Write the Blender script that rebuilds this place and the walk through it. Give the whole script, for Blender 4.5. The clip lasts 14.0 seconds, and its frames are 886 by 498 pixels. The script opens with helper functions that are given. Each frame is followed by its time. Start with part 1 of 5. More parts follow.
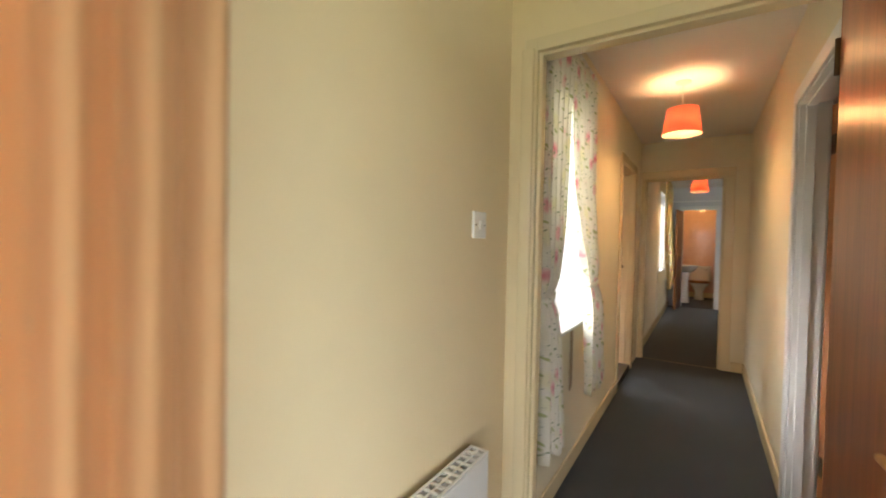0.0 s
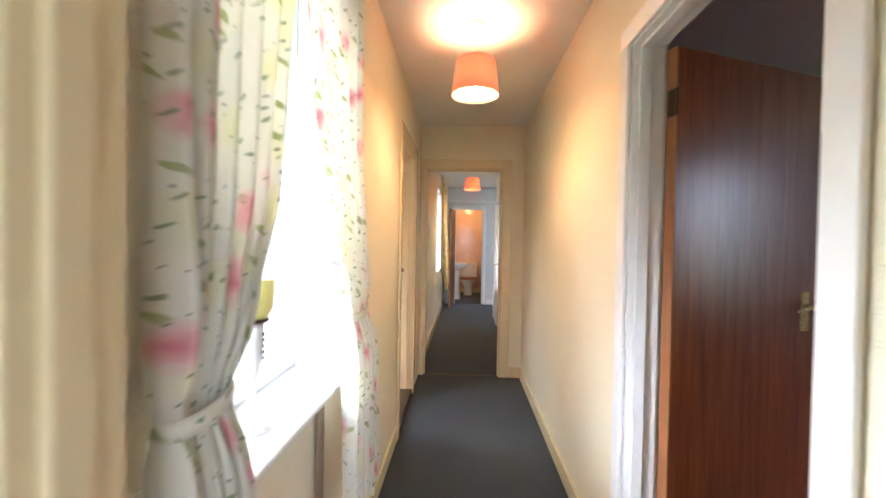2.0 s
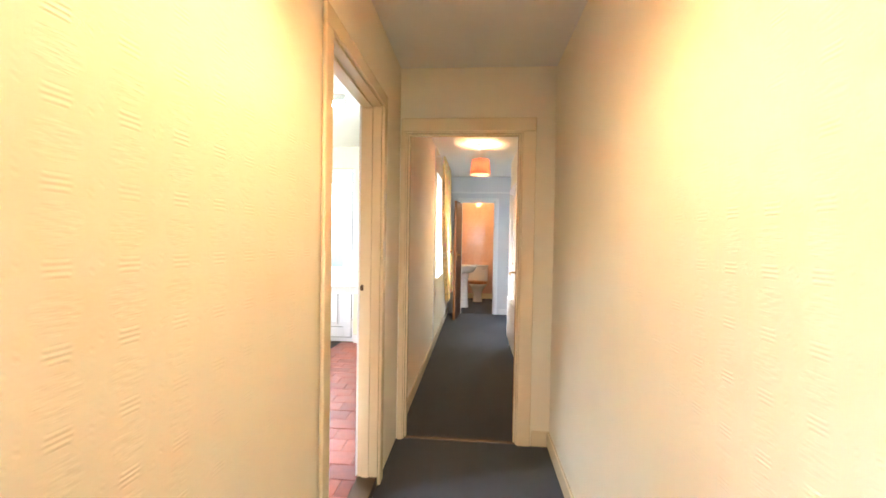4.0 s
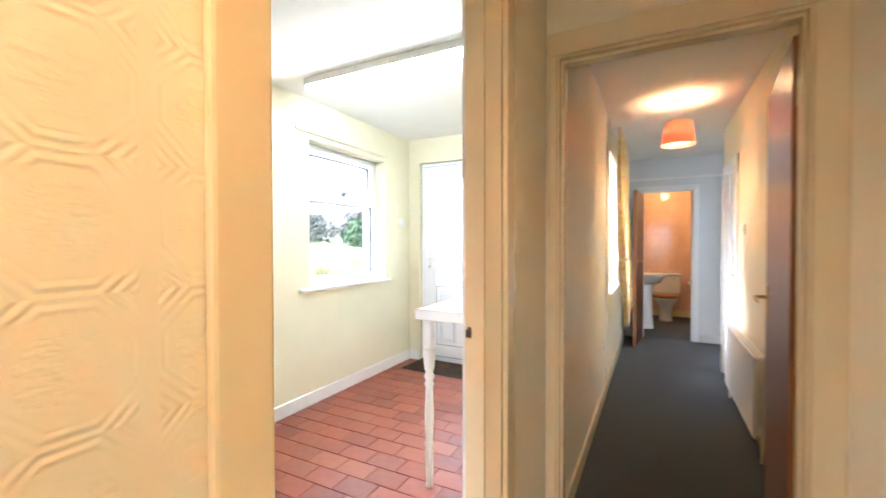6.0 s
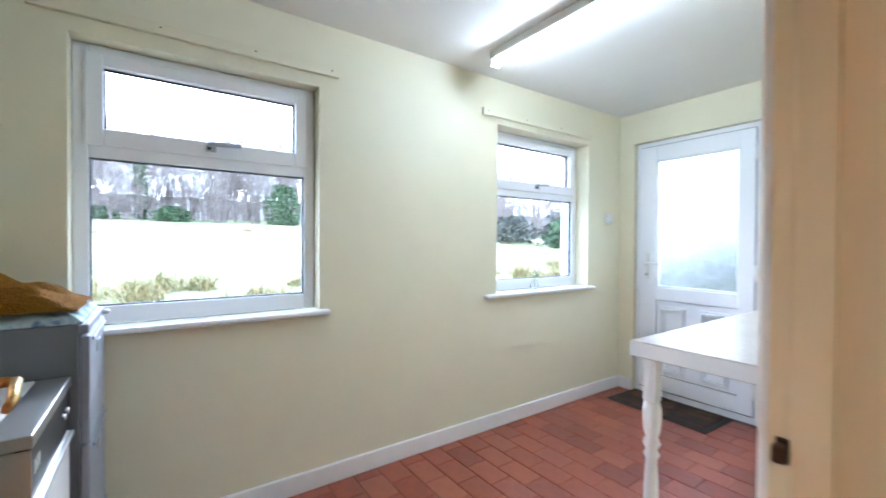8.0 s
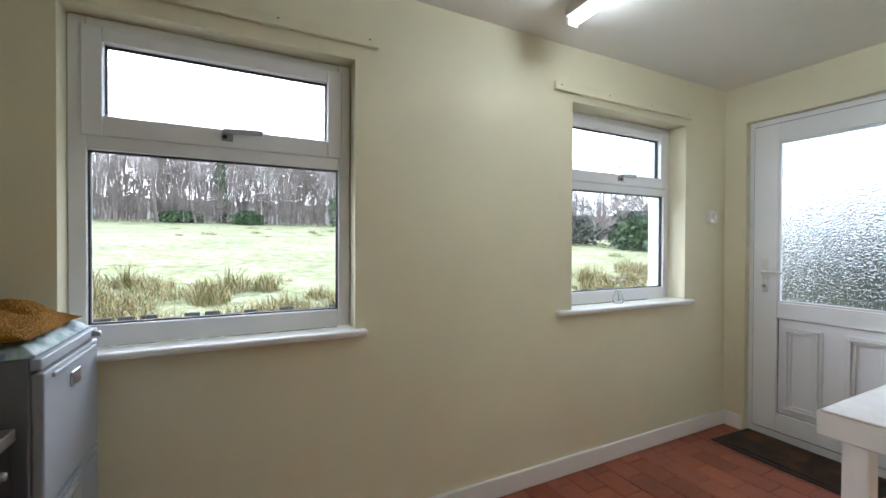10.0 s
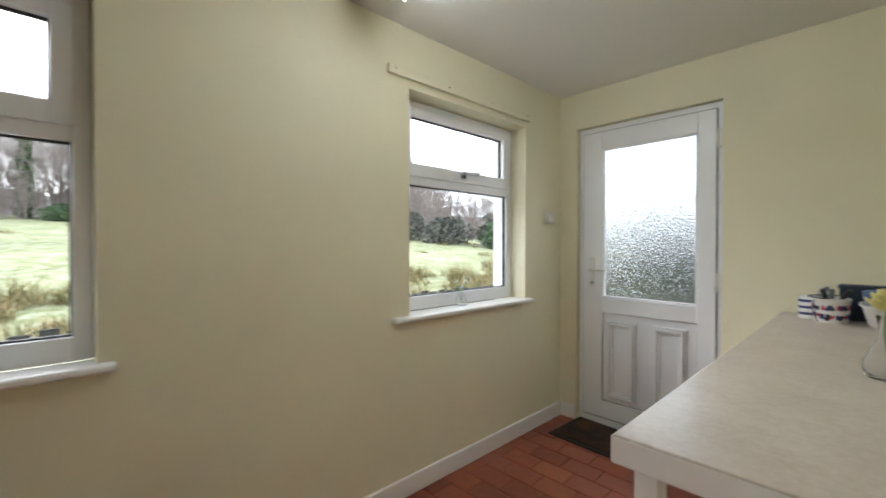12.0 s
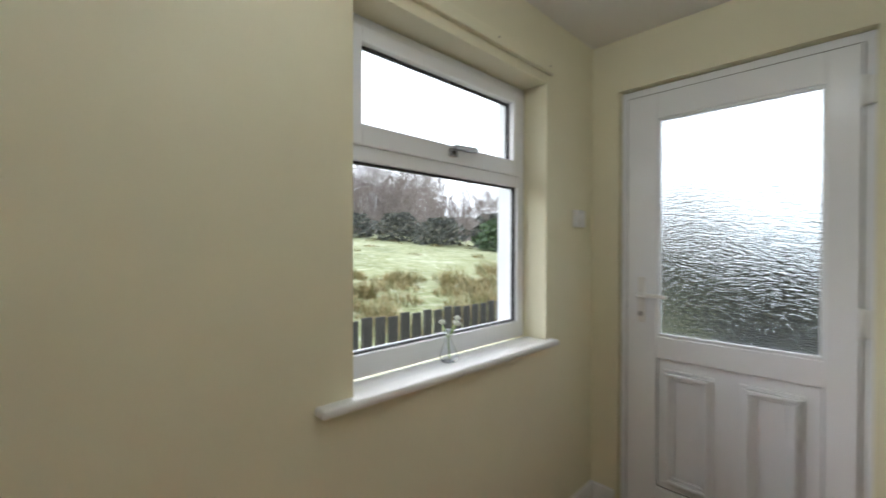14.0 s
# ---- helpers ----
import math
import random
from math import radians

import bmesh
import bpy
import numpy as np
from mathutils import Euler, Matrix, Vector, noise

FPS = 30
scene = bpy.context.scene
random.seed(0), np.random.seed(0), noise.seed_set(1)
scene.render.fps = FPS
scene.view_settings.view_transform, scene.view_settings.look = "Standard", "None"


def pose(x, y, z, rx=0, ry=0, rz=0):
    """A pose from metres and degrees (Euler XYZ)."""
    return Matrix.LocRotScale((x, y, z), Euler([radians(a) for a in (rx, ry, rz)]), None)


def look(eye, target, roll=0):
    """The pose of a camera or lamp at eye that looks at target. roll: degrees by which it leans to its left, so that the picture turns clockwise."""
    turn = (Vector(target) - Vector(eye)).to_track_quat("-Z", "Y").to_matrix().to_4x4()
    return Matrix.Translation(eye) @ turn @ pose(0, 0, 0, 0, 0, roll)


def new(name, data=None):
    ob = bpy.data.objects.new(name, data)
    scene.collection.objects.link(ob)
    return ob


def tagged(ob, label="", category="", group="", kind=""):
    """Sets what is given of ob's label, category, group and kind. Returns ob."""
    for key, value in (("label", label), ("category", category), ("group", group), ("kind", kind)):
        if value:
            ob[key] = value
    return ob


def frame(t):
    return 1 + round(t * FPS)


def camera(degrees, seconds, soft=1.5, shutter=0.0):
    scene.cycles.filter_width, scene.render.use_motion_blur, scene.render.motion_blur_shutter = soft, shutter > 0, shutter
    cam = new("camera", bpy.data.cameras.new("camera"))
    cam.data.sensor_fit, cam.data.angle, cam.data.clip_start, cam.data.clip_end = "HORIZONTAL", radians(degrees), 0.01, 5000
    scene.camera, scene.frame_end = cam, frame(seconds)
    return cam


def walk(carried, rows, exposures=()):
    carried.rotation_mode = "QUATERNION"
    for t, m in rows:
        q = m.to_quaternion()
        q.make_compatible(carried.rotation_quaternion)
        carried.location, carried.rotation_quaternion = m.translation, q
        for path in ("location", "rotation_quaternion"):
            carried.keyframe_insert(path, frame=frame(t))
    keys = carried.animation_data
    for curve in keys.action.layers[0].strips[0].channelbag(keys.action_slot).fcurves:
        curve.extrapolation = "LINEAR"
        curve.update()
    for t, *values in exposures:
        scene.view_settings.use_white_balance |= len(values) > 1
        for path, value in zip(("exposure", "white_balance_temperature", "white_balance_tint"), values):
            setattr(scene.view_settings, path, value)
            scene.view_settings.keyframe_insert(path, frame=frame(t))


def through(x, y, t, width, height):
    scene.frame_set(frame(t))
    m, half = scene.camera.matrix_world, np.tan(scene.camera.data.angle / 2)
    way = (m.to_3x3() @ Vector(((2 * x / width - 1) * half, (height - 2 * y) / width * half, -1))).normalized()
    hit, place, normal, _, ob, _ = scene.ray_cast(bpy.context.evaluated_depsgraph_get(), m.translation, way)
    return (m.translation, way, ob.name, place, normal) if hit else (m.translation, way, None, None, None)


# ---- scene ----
cam = camera(94.6, 14.0, soft=1.6, shutter=0.5)
PATH = [
    (0, (0.573, 0.238, 1.3), (-0.503, 1.923, 1.251), 1.1),
    (0.5, (0.463, 0.504, 1.301), (-0.366, 2.323, 1.252), 1.3),
    (1, (0.412, 0.775, 1.29), (-0.083, 2.713, 1.251), 1.1),
    (1.5, (0.366, 1.049, 1.303), (0.2, 3.042, 1.271), 1.0),
    (2, (0.374, 1.38, 1.292), (0.274, 3.378, 1.259), 1.0),
    (2.2, (0.389, 1.493, 1.287), (0.269, 3.489, 1.251), 1.0),
    (4.3, (0.461, 2.903, 1.312), (0.288, 4.895, 1.269), 0.7),
    (4.5, (0.431, 3.034, 1.314), (0.25, 5.025, 1.277), 0.2),
    (5, (0.418, 3.322, 1.315), (0.112, 5.299, 1.278), 0.1),
    (5.5, (0.402, 3.552, 1.304), (-0.267, 5.437, 1.269), 0.0),
    (6, (0.325, 3.748, 1.303), (-0.593, 5.524, 1.273), -0.1),
    (6.5, (0.256, 3.875, 1.325), (-0.867, 5.53, 1.285), -0.0),
    (7, (0.177, 4.034, 1.312), (-1.118, 5.558, 1.28), 0.2),
    (7.5, (0.11, 4.136, 1.306), (-1.344, 5.509, 1.278), 0.3),
    (8, (0.031, 4.191, 1.294), (-1.609, 5.334, 1.269), 0.3),
    (8.2, (-0.007, 4.212, 1.293), (-1.699, 5.277, 1.268), 0.3),
    (10.3, (-0.347, 4.463, 1.32), (-2.134, 5.36, 1.3), 0.2),
    (10.5, (-0.344, 4.49, 1.324), (-2.104, 5.439, 1.303), 0.3),
    (11, (-0.364, 4.579, 1.325), (-2.041, 5.668, 1.305), 0.2),
    (11.5, (-0.387, 4.682, 1.311), (-1.979, 5.892, 1.295), 0.0),
    (12, (-0.418, 4.78, 1.317), (-1.87, 6.155, 1.297), 0.0),
    (12.5, (-0.523, 4.926, 1.34), (-1.73, 6.52, 1.316), 0.0),
    (13, (-0.647, 5.073, 1.354), (-1.718, 6.761, 1.334), -0.1),
    (13.5, (-0.853, 5.31, 1.356), (-2.038, 6.921, 1.34), -0.2),
    (14, (-1.052, 5.466, 1.38), (-2.482, 6.864, 1.363), 0.1),
]
EXPOSURE = [(0.0, 1.27, 6300, 10), (0.5, 1.68, 6150, 10), (1.5, 1.75, 5850, 10), (2.2, 2.18, 5350, 10), (4.3, 2.5, 5600, 10), (5.4, 2.5, 5550, 10), (6.0, 2.32, 5450, 10), (6.5, 2.15, 5200, 10), (7.0, 2.0, 4950, 10), (7.5, 1.74, 4950, 10), (8.2, 1.36, 4950, 10), (10.3, 0.42, 5800, 10), (12.5, 0.30, 6100, 10), (14.0, 0.0, 6100, 10)]
walk(cam, [(t, look(eye, target, roll)) for t, eye, target, roll in PATH], EXPOSURE)

# ---- sky and sun: a white overcast winter day ----
world = bpy.data.worlds.new("overcast")
scene.world = world
world.use_nodes = True
wn = world.node_tree.nodes
wl = world.node_tree.links
sky = wn.new("ShaderNodeTexSky")
sky.sky_type, sky.sun_disc = "NISHITA", False
sky.sun_elevation, sky.sun_rotation = radians(28), radians(250)
sky.air_density, sky.dust_density = 1.0, 4.0
pale = wn.new("ShaderNodeHueSaturation")
pale.inputs["Saturation"].default_value = 0.3
cloud = wn.new("ShaderNodeMix")
cloud.data_type = "RGBA"
cloud.inputs[0].default_value = 0.65
cloud.inputs[7].default_value = (8.5, 9.0, 9.6, 1)
wl.new(sky.outputs[0], pale.inputs["Color"])
wl.new(pale.outputs[0], cloud.inputs[6])
wl.new(cloud.outputs[2], wn["Background"].inputs[0])
wn["Background"].inputs[1].default_value = 0.40
sun = new("sun", bpy.data.lights.new("sun", "SUN"))
sun.data.energy, sun.data.angle, sun.data.color = 0.8, radians(20), (1.0, 0.96, 0.9)
sun.matrix_world = pose(0, 0, 30, 62, 0, -110)

WARM = (1.0, 0.59, 0.22)


def bulb(x, y, z, watts):
    lamp = new("bulb_light", bpy.data.lights.new("bulb_light", "POINT"))
    lamp.data.energy, lamp.data.color, lamp.data.shadow_soft_size = watts, WARM, 0.06
    lamp.location = (x, y, z)
    return lamp


bulb(0.42, 3.5, 2.105, 5.2)
bulb(0.491, 7.52, 2.158, 4.2)
bulb(0.5, 11.2, 2.2, 4)


# ---- materials ----
def shader(name, colour, rough=0.5, metal=0.0, **more):
    m = bpy.data.materials.new(name)
    m.use_nodes = True
    b = m.node_tree.nodes["Principled BSDF"]
    b.inputs["Base Color"].default_value = (*colour, 1)
    b.inputs["Roughness"].default_value = rough
    b.inputs["Metallic"].default_value = metal
    for key, value in more.items():
        b.inputs[key.replace("_", " ")].default_value = value
    return m


def nodes_of(m):
    t = m.node_tree
    return t.nodes, t.links, t.nodes["Principled BSDF"]


def coords(m, scale=(1, 1, 1)):
    n, l, b = nodes_of(m)
    c = n.new("ShaderNodeTexCoord")
    mp = n.new("ShaderNodeMapping")
    mp.inputs["Scale"].default_value = scale
    l.new(c.outputs["Object"], mp.inputs["Vector"])
    return mp.outputs[0]


def noisy(m, vec, scale, detail=4.0, rough=0.6):
    n, l, b = nodes_of(m)
    x = n.new("ShaderNodeTexNoise")
    x.inputs["Scale"].default_value, x.inputs["Detail"].default_value = scale, detail
    x.inputs["Roughness"].default_value = rough
    l.new(vec, x.inputs["Vector"])
    return x.outputs["Fac"]


def ramp(m, fac, stops):
    n, l, b = nodes_of(m)
    r = n.new("ShaderNodeValToRGB")
    e = r.color_ramp.elements
    while len(e) < len(stops):
        e.new(0.5)
    for k, (p, c) in enumerate(stops):
        e[k].position, e[k].color = p, (*c, 1)
    l.new(fac, r.inputs[0])
    return r.outputs[0]


def mixed(m, fac, a, b2, mode="MIX"):
    n, l, b = nodes_of(m)
    x = n.new("ShaderNodeMix")
    x.data_type, x.blend_type = "RGBA", mode
    for value, socket in ((fac, x.inputs[0]), (a, x.inputs[6]), (b2, x.inputs[7])):
        if isinstance(value, float):
            socket.default_value = value
        elif isinstance(value, tuple):
            socket.default_value = (*value, 1)
        else:
            l.new(value, socket)
    return x.outputs[2]


def maths(m, op, a, b2=None, c=None):
    n, l, b = nodes_of(m)
    x = n.new("ShaderNodeMath")
    x.operation = op
    for k, value in enumerate((a, b2, c)):
        if value is None:
            continue
        if isinstance(value, (int, float)):
            x.inputs[k].default_value = value
        else:
            l.new(value, x.inputs[k])
    return x.outputs[0]


def bump(m, height, strength=0.3, distance=0.002):
    n, l, b = nodes_of(m)
    x = n.new("ShaderNodeBump")
    x.inputs["Strength"].default_value, x.inputs["Distance"].default_value = strength, distance
    l.new(height, x.inputs["Height"])
    l.new(x.outputs[0], b.inputs["Normal"])


def tint(m, colour):
    n, l, b = nodes_of(m)
    l.new(colour, b.inputs["Base Color"])


def scaled(c, k):
    return tuple(min(1.0, v * k) for v in c)


def painted(name, colour, rough=0.45, grain=60.0, depth=0.0015, spread=0.06, strength=0.25):
    """Paint over plaster or wood: slight patches of tone and a brushed or rolled skin."""
    m = shader(name, colour, rough)
    v = coords(m)
    big = noisy(m, v, 1.7, 3)
    tint(m, ramp(m, big, [(0.3, scaled(colour, 1 - spread)), (0.7, scaled(colour, 1 + spread * 0.5))]))
    bump(m, noisy(m, v, grain, 5), strength, depth)
    return m


def wallpaper(name, colour):
    """Painted embossed paper: an octagon trellis with a flower in each, repeating every 104 mm."""
    m = shader(name, colour, 0.5)
    n, l, b = nodes_of(m)
    v = coords(m)
    sep = n.new("ShaderNodeSeparateXYZ")
    l.new(v, sep.inputs[0])
    P = 0.1045
    u = maths(m, "ADD", sep.outputs[0], sep.outputs[1])
    u = maths(m, "SUBTRACT", u, 3.779 - 0.045)
    u = maths(m, "ABSOLUTE", maths(m, "SUBTRACT", maths(m, "FRACT", maths(m, "ADD", maths(m, "DIVIDE", u, P), 0.5)), 0.5))
    w = maths(m, "SUBTRACT", sep.outputs[2], 1.317)
    w = maths(m, "ABSOLUTE", maths(m, "SUBTRACT", maths(m, "FRACT", maths(m, "ADD", maths(m, "DIVIDE", w, P), 0.5)), 0.5))
    octo = maths(m, "MAXIMUM", maths(m, "MAXIMUM", u, w), maths(m, "MULTIPLY", maths(m, "ADD", u, w), 0.735))
    lines = maths(m, "SINE", maths(m, "MULTIPLY", octo, 78.0))
    rim = maths(m, "GREATER_THAN", octo, 0.37)
    side = maths(m, "LESS_THAN", u, 0.43)
    lines = maths(m, "MULTIPLY", maths(m, "MULTIPLY", lines, rim), side)
    flat = maths(m, "MULTIPLY_ADD", maths(m, "GREATER_THAN", w, 0.37), 0.75, 0.4)
    lines = maths(m, "MULTIPLY", lines, flat)
    flower = maths(m, "LESS_THAN", maths(m, "ADD", maths(m, "MULTIPLY", u, u), maths(m, "MULTIPLY", w, w)), 0.085)
    stretch = coords(m, (55, 55, 150))
    petals = maths(m, "MULTIPLY", maths(m, "MULTIPLY", noisy(m, stretch, 1.0, 2), flower), 4.2)
    h = maths(m, "ADD", maths(m, "MULTIPLY", lines, 0.75), petals)
    h = maths(m, "ADD", h, maths(m, "MULTIPLY", noisy(m, v, 160.0, 3), 0.5))
    bump(m, h, 0.48, 0.0010)
    tint(m, ramp(m, noisy(m, v, 1.3, 3), [(0.3, scaled(colour, 0.95)), (0.7, scaled(colour, 1.03))]))
    return m


def timber(name, dark, light, rough=0.3, axis="z", coat=0.0, grain=1.0):
    m = shader(name, light, rough, Coat_Weight=coat, Coat_Roughness=0.24)
    s = {"x": (1.2, 22, 22), "y": (22, 1.2, 22), "z": (22, 22, 1.2)}[axis]
    v = coords(m, s)
    a = noisy(m, v, 1.6 * grain, 6, 0.65)
    f = noisy(m, v, 9.0 * grain, 3, 0.6)
    c = ramp(m, a, [(0.3, dark), (0.7, light)])
    c = mixed(m, 0.25, c, ramp(m, f, [(0.35, dark), (0.65, light)]))
    tint(m, c)
    bump(m, f, 0.12, 0.0008)
    return m


def carpet(name, dark, light):
    m = shader(name, light, 0.95, Sheen_Weight=0.12)
    v = coords(m)
    fine = noisy(m, v, 420.0, 3, 0.7)
    mid = noisy(m, v, 90.0, 3)
    big = noisy(m, v, 1.4, 3)
    c = ramp(m, fine, [(0.32, dark), (0.68, light)])
    c = mixed(m, 0.3, c, ramp(m, mid, [(0.35, dark), (0.7, light)]))
    c = mixed(m, 0.25, c, ramp(m, big, [(0.35, dark), (0.65, light)]))
    tint(m, c)
    bump(m, fine, 0.8, 0.004)
    return m


PAPER = wallpaper("embossed_wallpaper", (0.865, 0.785, 0.585))
ROOM = painted("cream_wall_paint", (0.83, 0.685, 0.43), 0.55, 90)
PALE = painted("pale_yellow_wall_paint", (0.79, 0.745, 0.545), 0.6, 70, spread=0.04)
WHITE_WALL = painted("pale_grey_wall_paint", (0.72, 0.72, 0.72), 0.5, 80)
RENDER = painted("white_outside_render", (0.78, 0.79, 0.80), 0.9, 45, 0.006, 0.08, 0.6)
CEIL = painted("ceiling_paint", (0.83, 0.81, 0.76), 0.8, 50, 0.002, 0.03)
GLOSS = painted("cream_gloss_paint", (0.80, 0.67, 0.42), 0.26, 14, 0.0003, 0.04, 0.02)
GLOSSW = painted("white_gloss_paint", (0.85, 0.84, 0.82), 0.28, 14, 0.0003, 0.03, 0.02)
UPVC = painted("white_upvc", (0.88, 0.89, 0.91), 0.22, 12, 0.0003, 0.015, 0.1)
# Black rubber of the window gaskets, also the back door's painted shadow gaps.
SEALGAP = shader("black_seal_and_shadow_gap", (0.02, 0.02, 0.022), 0.6)
PLASTIC = painted("white_plastic", (0.80, 0.79, 0.76), 0.3, 20, 0.0003, 0.02, 0.1)
DOOR = timber("sapele_veneer", (0.17, 0.045, 0.012), (0.42, 0.130, 0.038), 0.3, "z", 0.6)
LIP = timber("sapele_lipping", (0.28, 0.10, 0.035), (0.45, 0.19, 0.07), 0.4, "z")
DARKWOOD = timber("dark_hardwood", (0.05, 0.018, 0.01), (0.13, 0.05, 0.025), 0.35, "z")
BRASS = shader("worn_brass", (0.72, 0.50, 0.20), 0.28, 1.0)
tint(BRASS, ramp(BRASS, noisy(BRASS, coords(BRASS), 80, 4), [(0.35, (0.42, 0.27, 0.10)), (0.65, (0.78, 0.56, 0.24))]))
STEEL = shader("dull_steel", (0.5, 0.5, 0.5), 0.35, 1.0)
BRONZE = shader("dark_bronze", (0.12, 0.08, 0.05), 0.4, 0.9)
SLATE = carpet("slate_blue_carpet", (0.016, 0.021, 0.029), (0.055, 0.066, 0.085))
BLUECARPET = carpet("navy_carpet", (0.012, 0.016, 0.030), (0.045, 0.055, 0.085))
RED = carpet("crimson_carpet", (0.10, 0.001, 0.012), (0.27, 0.005, 0.032))
GREYMETAL = painted("grey_enamelled_steel", (0.15, 0.155, 0.17), 0.4, 40, 0.0005, 0.05, 0.15)
LIGHTMETAL = painted("pale_grey_enamelled_steel", (0.33, 0.35, 0.39), 0.38, 40, 0.0005, 0.04, 0.15)
RADWHITE = painted("white_radiator_enamel", (0.80, 0.79, 0.76), 0.3, 20, 0.0004, 0.02, 0.1)
BLACK = shader("black_plastic", (0.015, 0.015, 0.017), 0.3)
CERAMIC = shader("white_glazed_ceramic", (0.82, 0.82, 0.80), 0.08, Coat_Weight=0.3)


def glass_material(name, rough=0.0, ior=1.45, colour=(1, 1, 1)):
    return shader(name, colour, rough, Transmission_Weight=1.0, IOR=ior)


PANE = glass_material("clear_glass", 0.0, 1.12)
FROST = glass_material("rippled_glass", 0.03, 1.38, (0.93, 0.96, 0.95))
v = coords(FROST, (1.0, 1.0, 2.6))
bump(FROST, noisy(FROST, v, 72.0, 1.2, 0.4), 1.0, 0.0047)
VASE = glass_material("vase_glass", 0.0, 1.12, (0.97, 0.985, 1.0))

TILE = shader("red_quarry_tile", (0.3, 0.08, 0.04), 0.42)
n, l, b = nodes_of(TILE)
info = n.new("ShaderNodeObjectInfo")
v = coords(TILE)
c = ramp(TILE, info.outputs["Random"], [(0.0, (0.15, 0.034, 0.020)), (0.3, (0.28, 0.066, 0.030)), (0.6, (0.35, 0.088, 0.040)), (0.85, (0.27, 0.080, 0.055)), (1.0, (0.43, 0.14, 0.065))])
c = mixed(TILE, 0.45, c, ramp(TILE, noisy(TILE, v, 14, 5), [(0.3, (0.20, 0.055, 0.035)), (0.7, (0.40, 0.13, 0.075))]))
tint(TILE, c)
l.new(ramp(TILE, noisy(TILE, v, 9, 4), [(0.3, (0.30, 0.30, 0.30)), (0.7, (0.52, 0.52, 0.52))]), b.inputs["Roughness"])
b.inputs["Specular IOR Level"].default_value = 0.45
bump(TILE, noisy(TILE, v, 110, 4), 0.25, 0.0012)
GROUT = painted("dark_tile_grout", (0.16, 0.10, 0.08), 0.9, 150, 0.002)
PINKTILE = shader("pink_glazed_tile", (0.72, 0.36, 0.24), 0.12)
n, l, b = nodes_of(PINKTILE)
info = n.new("ShaderNodeObjectInfo")
v = coords(PINKTILE)
c = ramp(PINKTILE, info.outputs["Random"], [(0.0, (0.74, 0.45, 0.34)), (1.0, (0.82, 0.54, 0.42))])
tint(PINKTILE, mixed(PINKTILE, 0.3, c, ramp(PINKTILE, noisy(PINKTILE, v, 18, 4), [(0.35, (0.68, 0.38, 0.28)), (0.65, (0.84, 0.57, 0.45))])))
PINKGROUT = painted("pale_pink_grout", (0.70, 0.52, 0.44), 0.8, 90)

WORKTOP = shader("beige_marbled_laminate", (0.60, 0.54, 0.46), 0.32)
v = coords(WORKTOP)
c = ramp(WORKTOP, noisy(WORKTOP, v, 7, 6, 0.7), [(0.3, (0.43, 0.37, 0.31)), (0.7, (0.58, 0.52, 0.46))])
tint(WORKTOP, mixed(WORKTOP, 0.35, c, ramp(WORKTOP, noisy(WORKTOP, v, 60, 5), [(0.35, (0.42, 0.36, 0.30)), (0.65, (0.60, 0.54, 0.48))])))

STRIPE = shader("navy_striped_wallpaper", (0.02, 0.03, 0.06), 0.6)
n, l, b = nodes_of(STRIPE)
sep = n.new("ShaderNodeSeparateXYZ")
l.new(coords(STRIPE), sep.inputs[0])
s1 = maths(STRIPE, "FRACT", maths(STRIPE, "MULTIPLY", maths(STRIPE, "ADD", sep.outputs[0], sep.outputs[1]), 11.0))
tint(STRIPE, ramp(STRIPE, s1, [(0.0, (0.012, 0.018, 0.035)), (0.34, (0.02, 0.035, 0.06)), (0.38, (0.12, 0.14, 0.17)), (0.46, (0.02, 0.03, 0.05)), (0.72, (0.06, 0.075, 0.10)), (0.8, (0.012, 0.018, 0.035))]))


def cloth(name, colour, through=0.35, weave=700.0):
    m = shader(name, colour, 0.9, Sheen_Weight=0.1)
    n, l, b = nodes_of(m)
    t = n.new("ShaderNodeBsdfTranslucent")
    x = n.new("ShaderNodeMixShader")
    x.inputs[0].default_value = through
    l.new(b.outputs[0], x.inputs[1])
    l.new(t.outputs[0], x.inputs[2])
    l.new(x.outputs[0], n["Material Output"].inputs[0])
    t.inputs[0].default_value = (*colour, 1)
    v = coords(m)
    bump(m, noisy(m, v, weave, 2), 0.25, 0.001)
    return m, t


ORANGE, tr = cloth("orange_curtain_cloth", (0.70, 0.41, 0.20), 0.25)
c = ramp(ORANGE, noisy(ORANGE, coords(ORANGE, (1, 1, 0.15)), 6, 4), [(0.3, (0.62, 0.34, 0.15)), (0.7, (0.74, 0.45, 0.23))])
tint(ORANGE, c)
BROWNSHEET, tr = cloth("plain_brown_sheet", (0.42, 0.31, 0.18), 0.1)
SHADE, tr = cloth("coral_lampshade_cloth", (0.86, 0.36, 0.25), 0.27)


